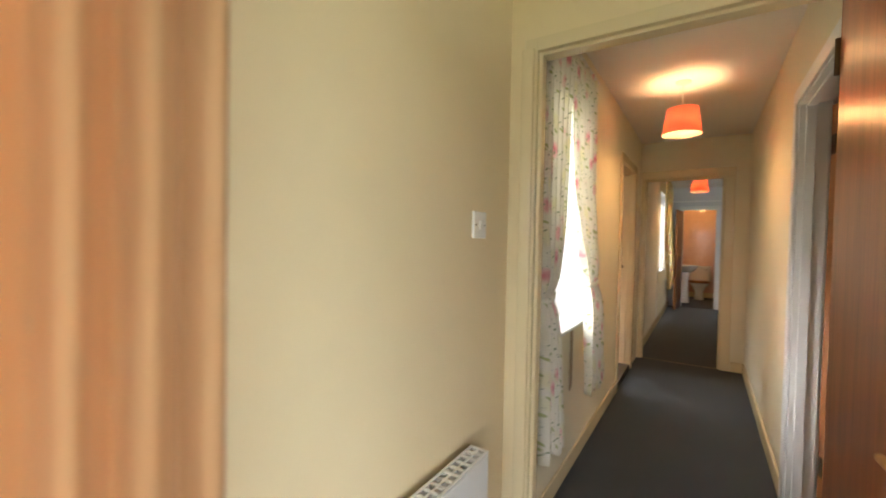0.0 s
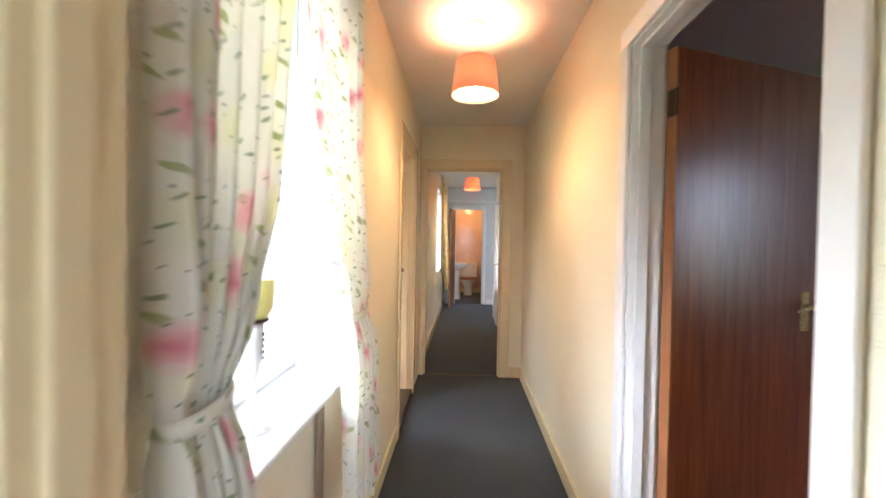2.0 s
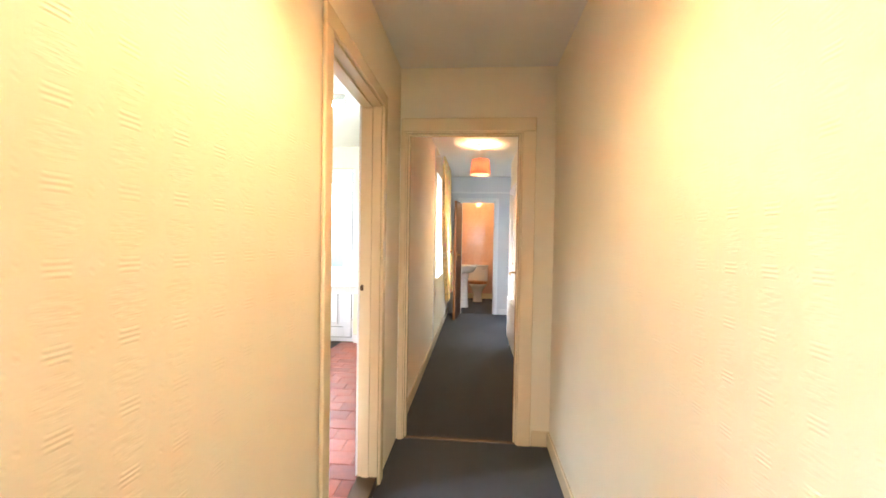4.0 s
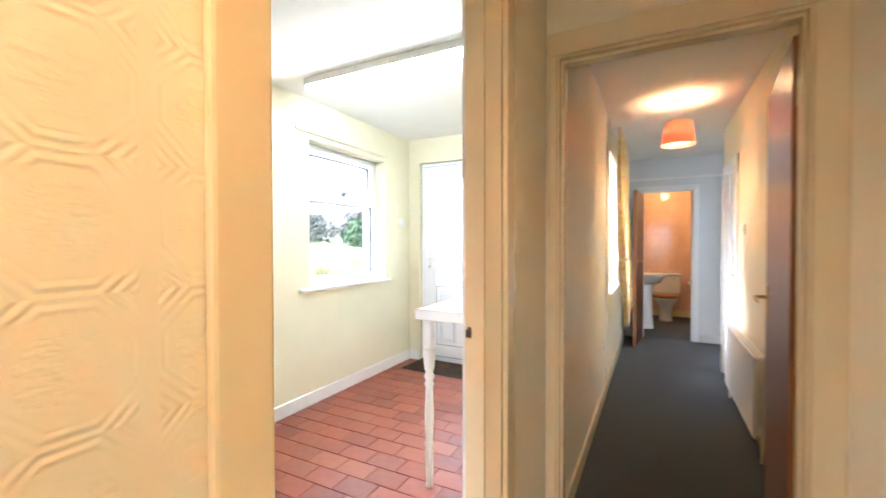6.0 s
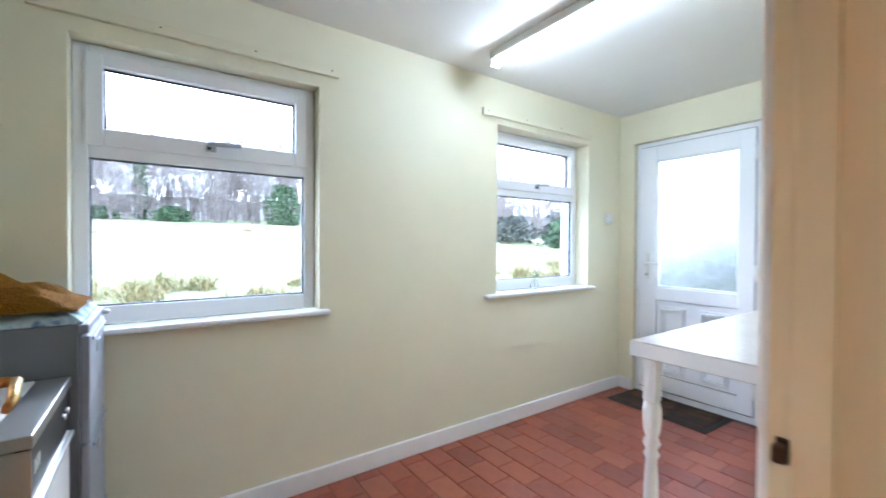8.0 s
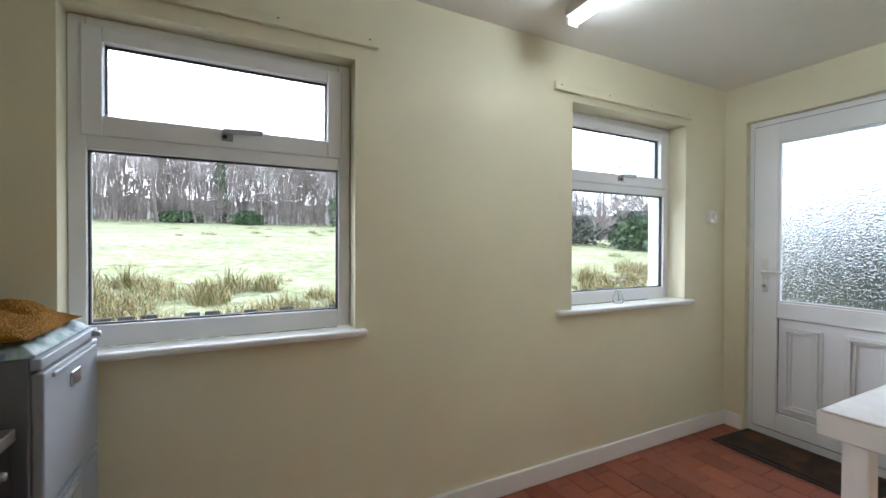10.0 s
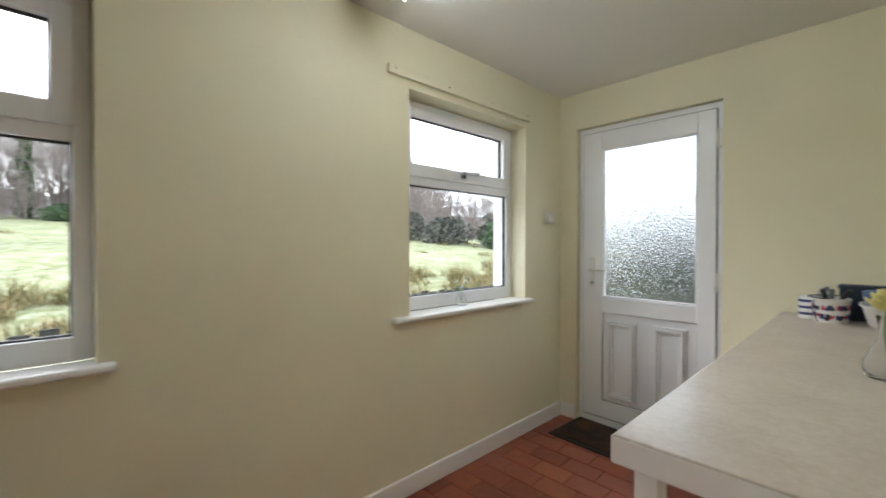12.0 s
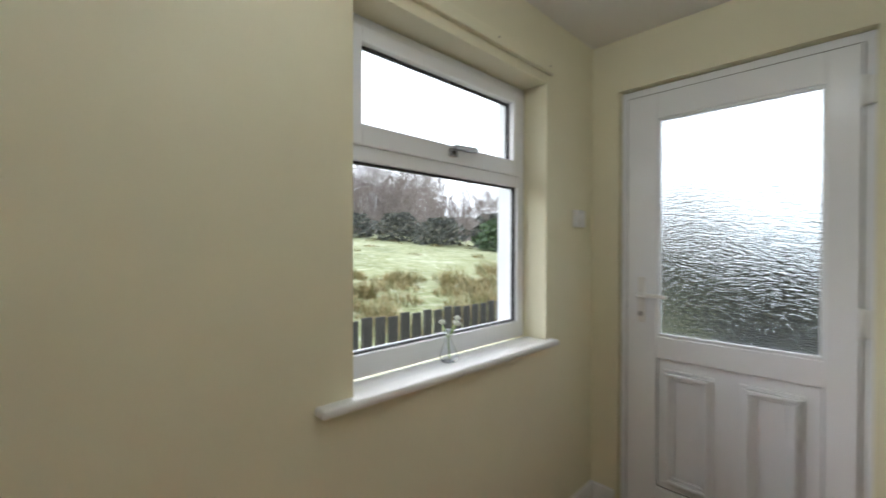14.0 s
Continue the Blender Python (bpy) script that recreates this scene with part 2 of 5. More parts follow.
def floral(name, ground, through):
    """Cotton print: roses in pink and red, leaves in greens, on a pale ground."""
    m, t = cloth(name, ground, through)
    n, l, b = nodes_of(m)
    sheet = n.new("ShaderNodeUVMap")
    sheet.uv_map = "cloth"
    v = sheet.outputs[0]

    def blots(scale, low, high, shift, squash=(1, 1, 1), turn=0.0):
        mp = n.new("ShaderNodeMapping")
        mp.inputs["Location"].default_value = shift
        spin = n.new("ShaderNodeVectorRotate")
        spin.rotation_type = "Z_AXIS"
        spin.inputs["Angle"].default_value = radians(turn)
        l.new(v, spin.inputs["Vector"])
        mp.inputs["Scale"].default_value = squash
        l.new(spin.outputs[0], mp.inputs[0])
        warp = n.new("ShaderNodeTexNoise")
        warp.inputs["Scale"].default_value = 22
        l.new(mp.outputs[0], warp.inputs["Vector"])
        shifted = n.new("ShaderNodeVectorMath")
        shifted.operation = "MULTIPLY_ADD"
        shifted.inputs[1].default_value = (0.05, 0.05, 0.05)
        l.new(warp.outputs["Color"], shifted.inputs[0])
        l.new(mp.outputs[0], shifted.inputs[2])
        vo = n.new("ShaderNodeTexVoronoi")
        vo.voronoi_dimensions = "2D"
        vo.inputs["Scale"].default_value = scale
        l.new(shifted.outputs[0], vo.inputs["Vector"])
        return ramp(m, vo.outputs["Distance"], [(low, (1, 1, 1)), (high, (0, 0, 0))])

    c = ramp(m, noisy(m, v, 5, 3), [(0.3, scaled(ground, 0.93)), (0.7, ground)])
    c = mixed(m, blots(6.0, 0.10, 0.30, (0.3, 0.1, 0.7)), c, (0.86, 0.82, 0.60))
    c = mixed(m, blots(9.0, 0.09, 0.15, (0.0, 0.6, 0.2), (0.9, 2.0, 1), 38), c, (0.50, 0.52, 0.26))
    c = mixed(m, blots(5.2, 0.10, 0.21, (0.5, 0.2, 0.0)), c, (0.88, 0.58, 0.56))
    c = mixed(m, blots(5.2, 0.02, 0.12, (0.5, 0.2, 0.0)), c, (0.76, 0.30, 0.33))
    c = mixed(m, blots(12.0, 0.055, 0.10, (0.9, 0.4, 0.3), (2.1, 0.8, 1), 55), c, (0.33, 0.37, 0.22))
    c = mixed(m, blots(16.0, 0.04, 0.075, (0.2, 0.9, 0.1), (0.8, 2.4, 1), -35), c, (0.36, 0.36, 0.30))
    tint(m, c)
    l.new(c, t.inputs[0])
    return m


FLORAL = floral("white_rose_print_cotton", (0.91, 0.87, 0.76), 0.4)
FLORALY = floral("yellow_rose_print_cotton", (0.84, 0.70, 0.36), 0.35)

MAT = shader("brown_doormat_pile", (0.09, 0.06, 0.035), 0.95)
v = coords(MAT)
tint(MAT, mixed(MAT, 0.45, ramp(MAT, noisy(MAT, v, 7, 3), [(0.40, (0.018, 0.012, 0.008)), (0.52, (0.075, 0.034, 0.014)), (0.66, (0.16, 0.068, 0.026))]), ramp(MAT, noisy(MAT, v, 300, 3), [(0.3, (0.012, 0.008, 0.005)), (0.7, (0.075, 0.045, 0.022))])))
bump(MAT, noisy(MAT, v, 300, 3), 0.8, 0.005)
MATEDGE = shader("black_mat_rubber", (0.02, 0.018, 0.016), 0.8)
MUSTARD, tr = cloth("mustard_knitted_cloth", (0.33, 0.145, 0.005), 0.0, 300)
bump(MUSTARD, maths(MUSTARD, "SINE", maths(MUSTARD, "MULTIPLY", noisy(MUSTARD, coords(MUSTARD), 60, 1), 40.0)), 1.0, 0.008)
BLUECLOTH, tr = cloth("blue_green_print_cloth", (0.36, 0.44, 0.50), 0.05)
tint(BLUECLOTH, ramp(BLUECLOTH, noisy(BLUECLOTH, coords(BLUECLOTH), 16, 3), [(0.35, (0.12, 0.18, 0.32)), (0.48, (0.50, 0.56, 0.58)), (0.62, (0.25, 0.38, 0.36)), (0.75, (0.66, 0.66, 0.62))]))

WOODGREY = timber("weathered_fence_wood", (0.025, 0.024, 0.02), (0.075, 0.072, 0.06), 0.9, "z")
# Bark lightened in its colour to stand for the haze over the woods.
BARK = shader("haze_paled_bark", (0.15, 0.13, 0.12), 0.95)
tint(BARK, ramp(BARK, noisy(BARK, coords(BARK), 0.25, 3), [(0.3, (0.15, 0.12, 0.108)), (0.7, (0.29, 0.25, 0.225))]))
BIRCH = shader("pale_birch_bark", (0.55, 0.54, 0.50), 0.85)
tint(BIRCH, ramp(BIRCH, noisy(BIRCH, coords(BIRCH, (1, 1, 4)), 3, 4), [(0.4, (0.15, 0.14, 0.13)), (0.5, (0.58, 0.57, 0.53))]))
EVERGREEN = shader("dark_evergreen_leaf", (0.04, 0.08, 0.03), 0.6)
n, l, b = nodes_of(EVERGREEN)
geo = n.new("ShaderNodeNewGeometry")
tint(EVERGREEN, ramp(EVERGREEN, geo.outputs["Random Per Island"], [(0.0, (0.025, 0.05, 0.02)), (0.6, (0.055, 0.10, 0.035)), (1.0, (0.09, 0.13, 0.05))]))
HEDGE = shader("winter_hedge_leaf", (0.06, 0.07, 0.05), 0.6)
n, l, b = nodes_of(HEDGE)
geo = n.new("ShaderNodeNewGeometry")
tint(HEDGE, ramp(HEDGE, geo.outputs["Random Per Island"], [(0.0, (0.035, 0.042, 0.035)), (0.6, (0.075, 0.080, 0.062)), (1.0, (0.12, 0.115, 0.09))]))
RUSH = shader("dry_rush_blades", (0.3, 0.26, 0.12), 0.8)
n, l, b = nodes_of(RUSH)
geo = n.new("ShaderNodeNewGeometry")
tint(RUSH, ramp(RUSH, geo.outputs["Random Per Island"], [(0.0, (0.08, 0.095, 0.028)), (0.4, (0.18, 0.165, 0.055)), (0.75, (0.29, 0.21, 0.09)), (1.0, (0.43, 0.34, 0.19))]))
FIELD = shader("frosty_pasture", (0.2, 0.28, 0.09), 0.95)
v = coords(FIELD)
c = ramp(FIELD, noisy(FIELD, v, 0.35, 5), [(0.32, (0.12, 0.14, 0.05)), (0.52, (0.24, 0.255, 0.105)), (0.72, (0.40, 0.405, 0.28))])
c = mixed(FIELD, 0.5, c, ramp(FIELD, noisy(FIELD, v, 2.6, 7, 0.8), [(0.36, (0.06, 0.07, 0.025)), (0.5, (0.23, 0.245, 0.11)), (0.64, (0.56, 0.57, 0.48))]))
tint(FIELD, c)
bump(FIELD, noisy(FIELD, v, 18, 5), 0.8, 0.06)
# Distance haze is put into this colour: paler and greyer than the bark.
HAZE = shader("haze_paled_distant_wood", (0.26, 0.22, 0.21), 1.0)
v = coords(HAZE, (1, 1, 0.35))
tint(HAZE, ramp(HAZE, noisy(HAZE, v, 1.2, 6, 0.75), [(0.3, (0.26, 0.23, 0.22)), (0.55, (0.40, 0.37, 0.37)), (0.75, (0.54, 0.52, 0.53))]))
ASPHALT = painted("damp_tarmac", (0.05, 0.052, 0.055), 0.7, 120, 0.004, 0.2, 0.6)
MUSTARDPLAIN, tr = cloth("mustard_cotton", (0.34, 0.16, 0.006), 0.0, 500)
for m in (MUSTARD, MUSTARDPLAIN):
    m.node_tree.nodes["Principled BSDF"].inputs["Sheen Weight"].default_value = 0.0
    m.node_tree.nodes["Principled BSDF"].inputs["Specular IOR Level"].default_value = 0.08


# ---- building helpers ----
def bevelled(bm, width, segments=1):
    if width > 0:
        bmesh.ops.bevel(bm, geom=list(bm.edges), offset=width, segments=segments, affect="EDGES", profile=0.5)
    return bm


def add_box(bm, x0, x1, y0, y1, z0, z1):
    v = [bm.verts.new((x, y, z)) for x in (x0, x1) for y in (y0, y1) for z in (z0, z1)]
    for f in ((0, 1, 3, 2), (4, 6, 7, 5), (0, 4, 5, 1), (2, 3, 7, 6), (0, 2, 6, 4), (1, 5, 7, 3)):
        bm.faces.new([v[k] for k in f])
    return bm


def box(x0, x1, y0, y1, z0, z1, edge=0.0, segments=1):
    return bevelled(add_box(bmesh.new(), x0, x1, y0, y1, z0, z1), edge, segments)


def turned(profile, sides=20, at=(0, 0, 0)):
    """A body of revolution about z through at; profile: (radius, height) from the bottom up."""
    bm = bmesh.new()
    rings = []
    for r, z in profile:
        rings.append([bm.verts.new((at[0] + max(r, 1e-4) * math.cos(a), at[1] + max(r, 1e-4) * math.sin(a), at[2] + z)) for a in (2 * math.pi * k / sides for k in range(sides))])
    for lo, hi in zip(rings, rings[1:]):
        for k in range(sides):
            bm.faces.new((lo[k], lo[(k + 1) % sides], hi[(k + 1) % sides], hi[k]))
    bm.faces.new(list(reversed(rings[0])))
    bm.faces.new(rings[-1])
    for f in bm.faces:
        f.smooth = True
    return bm


def tube(points, radius, sides=8):
    """A round bar along points."""
    bm = bmesh.new()
    rings = []
    pts = [Vector(p) for p in points]
    for k, p in enumerate(pts):
        d = (pts[min(k + 1, len(pts) - 1)] - pts[max(k - 1, 0)]).normalized()
        a = d.orthogonal().normalized()
        b2 = d.cross(a)
        if rings:
            old = rings[-1][0].co - pts[k - 1]
            a = (old - d * old.dot(d)).normalized()
            b2 = d.cross(a)
        r = radius[k] if isinstance(radius, (list, tuple)) else radius
        rings.append([bm.verts.new(p + r * (math.cos(t) * a + math.sin(t) * b2)) for t in (2 * math.pi * j / sides for j in range(sides))])
    for lo, hi in zip(rings, rings[1:]):
        for j in range(sides):
            bm.faces.new((lo[j], lo[(j + 1) % sides], hi[(j + 1) % sides], hi[j]))
    bm.faces.new(list(reversed(rings[0])))
    bm.faces.new(rings[-1])
    for f in bm.faces:
        f.smooth = True
    return bm


def moved(bm, m):
    bm.transform(m)
    return bm


def joined(*bms):
    out = bms[0]
    for other in bms[1:]:
        me = bpy.data.meshes.new("join")
        other.to_mesh(me)
        other.free()
        out.from_mesh(me)
        bpy.data.meshes.remove(me)
    return out


def mesh_of(name, bm, *materials):
    me = bpy.data.meshes.new(name)
    bmesh.ops.recalc_face_normals(bm, faces=bm.faces)
    bm.to_mesh(me)
    bm.free()
    for m in materials:
        me.materials.append(m)
    return me


def single(name, bm, material, label, category, group="", kind=""):
    """A thing that is one mesh."""
    return tagged(new(name, mesh_of(name, bm, material)), label, category, group, kind)


def thing(name, at, label, category, group="", kind=""):
    ob = tagged(new(name), label, category, group, kind)
    ob.empty_display_size = 0.1
    ob.location = at
    return ob


def part(name, bm, material, parent, label=""):
    """A part, given in world coordinates, under a thing or under a part."""
    ob = new(name, mesh_of(name, bm, material))
    ob.parent = parent
    if parent.type == "EMPTY":
        ob.matrix_parent_inverse = (parent.matrix_basis).inverted()
    if label:
        ob["label"] = label
    return ob


def structure(name, bm, material, label, category):
    return tagged(new(name, mesh_of(name, bm, material)), label, category, "", "structure")


def wall_along_y(name, x0, x1, y0, y1, z1, openings, low, high, label, rest=None):
    """A wall between x0 and x1; openings: (y from, y to, z from, z to). low and high: its faces towards -x and +x."""
    return wall(name, "y", x0, x1, y0, y1, z1, openings, low, high, label, rest)


def wall_along_x(name, y0, y1, x0, x1, z1, openings, low, high, label, rest=None):
    return wall(name, "x", y0, y1, x0, x1, z1, openings, low, high, label, rest)


def wall(name, axis, a0, a1, s0, s1, z1, openings, low, high, label, rest):
    bm = bmesh.new()

    def piece(p, q, lo, hi):
        if q - p > 1e-4 and hi - lo > 1e-4:
            add_box(bm, a0, a1, p, q, lo, hi) if axis == "y" else add_box(bm, p, q, a0, a1, lo, hi)

    at = s0
    for p, q, lo, hi in sorted(openings):
        piece(at, p, -0.1, z1)
        piece(p, q, -0.1, lo)
        piece(p, q, hi, z1)
        at = q
    piece(at, s1, -0.1, z1)
    me = mesh_of(name, bm, low, high, rest or high)
    k = 0 if axis == "y" else 1
    for f in me.polygons:
        f.material_index = 0 if f.normal[k] < -0.5 else 1 if f.normal[k] > 0.5 else 2
    return tagged(new(name, me), label, "wall", "", "structure")


# ---- the shell of the house ----
XL, XR, YE = -0.045, 0.945, 5.33      # passage: window side, inner side, end wall
CH, CH2, CU = 2.41, 2.44, 2.41        # ceilings: passage, second passage, utility
UW, UN, US = -2.045, 7.535, 3.25      # utility: window wall, door wall, back wall
BE = 10.0                             # end of the second passage
UF = 0.045                            # the tiled floor lies a little above the carpets

wall_along_y("wall_west_room", -0.325, XL, -2.6, 1.65, CH, [(-0.95, 0.42, 0.75, 2.1)], RENDER, ROOM, "smooth cream painted wall with a curtained window", GLOSSW)
wall_along_y("wall_west_front", -0.325, XL, 1.65, 3.15, CH, [(1.98, 2.82, 0.83, 2.16)], RENDER, PAPER, "cream embossed papered wall with a curtained window", GLOSSW)
wall_along_y("wall_west_passage", -0.145, XL, 3.15, UN, CU, [(4.03, 4.825, -0.1, 2.02)], PALE, PAPER, "embossed papered wall with the utility doorway", PALE)
wall_along_y("wall_west_rear", -0.325, XL, UN + 0.1, 12.1, CH2, [(7.80, 8.80, 0.83, 2.16)], RENDER, PAPER, "papered outside wall of the rear passage", GLOSSW)
wall_along_y("wall_east_passage", XR, XR + 0.1, 1.75, YE + 0.1, CH, [(2.035, 2.845, -0.1, 2.0)], PAPER, STRIPE, "cream embossed papered passage wall with a doorway", PAPER)
wall_along_y("wall_east_rear", XR, XR + 0.1, YE + 0.1, 8.74, CH2, [(7.92, 8.66, -0.1, 2.0)], PAPER, WHITE_WALL, "papered wall of the rear passage with a doorway", GLOSS)
wall_along_y("wall_east_recess", 1.30, 1.40, 8.74, 12.1, CH2, [], WHITE_WALL, WHITE_WALL, "plain wall of the recess by the bathroom")
wall_along_x("wall_front_doorway", 1.65, 1.75, XL, 3.6, CH, [(0.008, XR, -0.1, 2.02)], ROOM, PAPER, "cream wall with the doorway into the passage", PAPER)
wall_along_x("wall_passage_end", YE, YE + 0.1, XL, XR, CH, [(-0.02, 0.755, -0.1, 2.02)], PAPER, PAPER, "cream papered wall with the open door to the rear passage", PAPER)
wall_along_x("wall_bathroom", BE, BE + 0.1, XL, 1.30, CH2, [(0.165, 0.795, -0.1, 2.02)], WHITE_WALL, PINKGROUT, "pale grey wall with the bathroom doorway", WHITE_WALL)
wall_along_x("wall_bathroom_back", 12.0, 12.1, XL, 1.30, CH2, [], PINKGROUT, RENDER, "bathroom back wall behind pink tiles")
# The opening in this unseen back wall is added to brighten the room.
wall_along_x("wall_room_back", -2.7, -2.6, -0.325, 3.6, CH, [(0.2, 3.3, 0.35, 2.2)], RENDER, ROOM, "plain back wall of the front room with an added daylight opening", GLOSSW)
wall_along_y("wall_room_side", 3.6, 3.7, -2.7, 1.75, CH, [(-1.9, 1.2, 0.4, 2.2)], ROOM, RENDER, "plain side wall of the front room with a wide window opening", GLOSSW)
wall_along_y("wall_sitting_room_side", 5.6, 5.7, 1.75, 5.9, CH, [], STRIPE, RENDER, "dark striped papered wall of the sitting room")
wall_along_x("wall_sitting_room_end", 5.5, 5.6, XR + 0.1, 5.6, CH, [], STRIPE, RENDER, "navy striped papered chimney wall")
# Out of view; its opening is added so daylight reaches the sitting room.
wall_along_x("wall_sitting_room_front", 1.75, 1.85, 3.7, 5.7, CH, [(3.9, 5.3, 0.8, 2.1)], RENDER, STRIPE, "plain front wall of the sitting room with an added daylight opening")
W1 = (3.912, 4.868, 0.93, 2.09)
W2 = (6.085, 7.087, 0.93, 2.11)
wall_along_y("wall_west_utility", UW - 0.2, UW, US - 0.1, UN, CU, [W1, W2], RENDER, PALE, "pale yellow plastered utility wall with two windows", PALE)
wall_along_y("wall_west_utility_outer", UW - 0.26, UW - 0.2, US - 0.1, UN + 0.2, CU, [(W1[0] + 0.02, W1[1] - 0.02, 0.90, W1[3] - 0.02), (W2[0] + 0.02, W2[1] - 0.02, 0.90, W2[3] - 0.02)], RENDER, RENDER, "white rendered outer leaf of the utility wall", RENDER)
wall_along_x("wall_north_utility", UN, UN + 0.2, UW - 0.1, -0.145, CU, [(-1.91, -1.015, -0.1, 2.152)], PALE, RENDER, "pale yellow plastered wall with the back door", PALE)
wall_along_x("wall_south_utility", US - 0.1, US, UW, -0.145, CU, [], RENDER, PALE, "plain back wall of the utility room")


def slab(name, x0, x1, y0, y1, z0, z1, material, label, category):
    return structure(name, box(x0, x1, y0, y1, z0, z1), material, label, category)


slab("floor_passage", XL, XR, 1.70, 5.40, -0.09, 0.0, SLATE, "dark slate-blue fitted carpet with a plain pile", "carpet")
slab("floor_front_room", XL, 3.6, -2.6, 1.70, -0.09, 0.0, SLATE, "dark slate-blue fitted carpet in the front room", "carpet")
slab("floor_rear_passage", XL, 1.30, 5.40, 10.05, -0.09, -0.001, SLATE, "dark slate-blue fitted carpet in the rear passage", "carpet")
slab("floor_bathroom", XL, 1.30, 10.05, 12.0, -0.09, 0.003, BLUECARPET, "navy blue bathroom carpet", "carpet")
slab("floor_sitting_room", XR, 5.6, 1.75, 5.5, -0.09, -0.002, RED, "deep crimson fitted carpet", "carpet")
slab("ceiling_passage", -0.325, XR + 0.1, 1.65, YE + 0.1, CH, CH + 0.12, CEIL, "smooth off-white painted passage ceiling", "ceiling")
slab("ceiling_front_room", -0.325, 3.7, -2.7, 1.65, CH, CH + 0.12, CEIL, "off-white painted ceiling", "ceiling")
slab("ceiling_rear_passage", -0.325, 1.4, YE + 0.1, 12.1, CH2, CH2 + 0.12, CEIL, "off-white painted ceiling of the rear passage", "ceiling")
slab("ceiling_sitting_room", XR + 0.1, 5.7, 1.65, 5.9, CH, CH + 0.12, CEIL, "off-white ceiling of the sitting room", "ceiling")
slab("ceiling_utility", UW - 0.26, -0.325, US - 0.1, UN + 0.2, CU, CU + 0.12, CEIL, "white painted utility ceiling", "ceiling")
slab("ceiling_utility_edge", -0.325, XL - 0.001, 3.15, UN + 0.1, CU + 0.001, CU + 0.11, CEIL, "white painted utility ceiling margin", "ceiling")


def skirting(name, x0, x1, y0, y1, h, material, label, z0=0.0):
    structure(name, box(x0, x1, y0, y1, z0, z0 + h, 0.0068, 3), material, label, "skirting board")


skirting("baseboard_1", XR - 0.015, XR, 2.92, YE, 0.10, GLOSS, "cream gloss-painted skirting board")
skirting("baseboard_2", XL, XL + 0.014, 1.76, 3.97, 0.10, GLOSS, "cream gloss-painted skirting board")
skirting("baseboard_3", 0.83, XR - 0.016, YE - 0.015, YE, 0.10, GLOSS, "short cream gloss-painted skirting board")
skirting("baseboard_4", XL, XL + 0.014, YE + 0.12, BE, 0.10, GLOSS, "cream skirting of the rear passage")
skirting("baseboard_5", XR - 0.015, XR, YE + 0.12, 7.85, 0.10, GLOSS, "cream skirting of the rear passage")
skirting("baseboard_6", UW, UW + 0.018, US, UN, 0.10, GLOSSW, "white skirting board below the utility windows", UF)
skirting("baseboard_7", UW + 0.019, -1.915, UN - 0.018, UN, 0.10, GLOSSW, "short white skirting board beside the back door", UF)
skirting("baseboard_8", -1.01, -0.146, UN - 0.018, UN, 0.10, GLOSSW, "white skirting board below the worktop", UF)
skirting("baseboard_9", XR - 0.015, XR, 1.76, 1.98, 0.10, GLOSS, "short cream skirting board below the switch")
skirting("baseboard_10", 0.87, 1.30, BE - 0.015, BE, 0.10, GLOSSW, "white skirting board beside the bathroom door")


def casing(name, axis, wall_lo, wall_hi, s0, s1, top, material, sides, width=0.065, lining=0.025, label="cream gloss-painted door frame", head=True, far=None):
    """Door lining through a wall with stops, and architraves on the given sides. axis: the way the wall runs; s0, s1, top: the clear opening."""
    ob = thing(name, ((wall_lo + wall_hi) / 2, (s0 + s1) / 2, 0) if axis == "y" else ((s0 + s1) / 2, (wall_lo + wall_hi) / 2, 0), label, "door frame", "", "structure")

    def bx(a0, a1, p, q, lo, hi, e):
        return box(a0, a1, p, q, lo, hi, e, 2) if axis == "y" else box(p, q, a0, a1, lo, hi, e, 2)

    a0, a1 = wall_lo - 0.003, wall_hi + 0.003
    part("jamb", bx(a0, a1, s0 - lining, s0, 0, top + lining, 0.002), material, ob)
    part("jamb", bx(a0, a1, s1, s1 + lining, 0, top + lining, 0.002), material, ob)
    part("head", bx(a0, a1, s0, s1, top, top + lining, 0.002), material, ob)
    mid = (wall_lo + wall_hi) / 2
    for p, q in ((s0, s0 + 0.012), (s1 - 0.012, s1)):
        part("stop", bx(mid - 0.03, mid + 0.008, p, q, 0, top, 0.002), material, ob)
    part("stop", bx(mid - 0.03, mid + 0.008, s0 + 0.012, s1 - 0.012, top - 0.012, top, 0.002), material, ob)
    for side in sides:
        lo, hi = (wall_lo - 0.018, wall_lo - 0.0031) if side < 0 else (wall_hi + 0.0031, wall_hi + 0.018)
        f0, f1 = s0 - 0.008, s1 + 0.008
        w0, w1 = (width, width) if not isinstance(width, tuple) else width
        paint = far if far and side < 0 else material
        part("architrave", bx(lo, hi, f0 - w0, f0, 0, top + 0.008, 0.005), paint, ob)
        part("architrave", bx(lo, hi, f1, f1 + w1, 0, top + 0.008, 0.005), paint, ob)
        if head:
            part("architrave", bx(lo, hi, f0 - w0, f1 + w1, top + 0.008, top + 0.008 + max(w0, w1), 0.005), paint, ob)
    return ob


casing("door_frame_1", "x", 1.65, 1.75, 0.055, 0.898, 1.975, GLOSS, (-1,), (0.045, 0.05), 0.045, label="cream gloss-painted frame of the passage doorway", head=False)
casing("door_frame_2", "y", XR, XR + 0.1, 2.06, 2.82, 1.975, GLOSSW, (-1, 1), 0.07, label="white gloss-painted frame of the sitting room door")
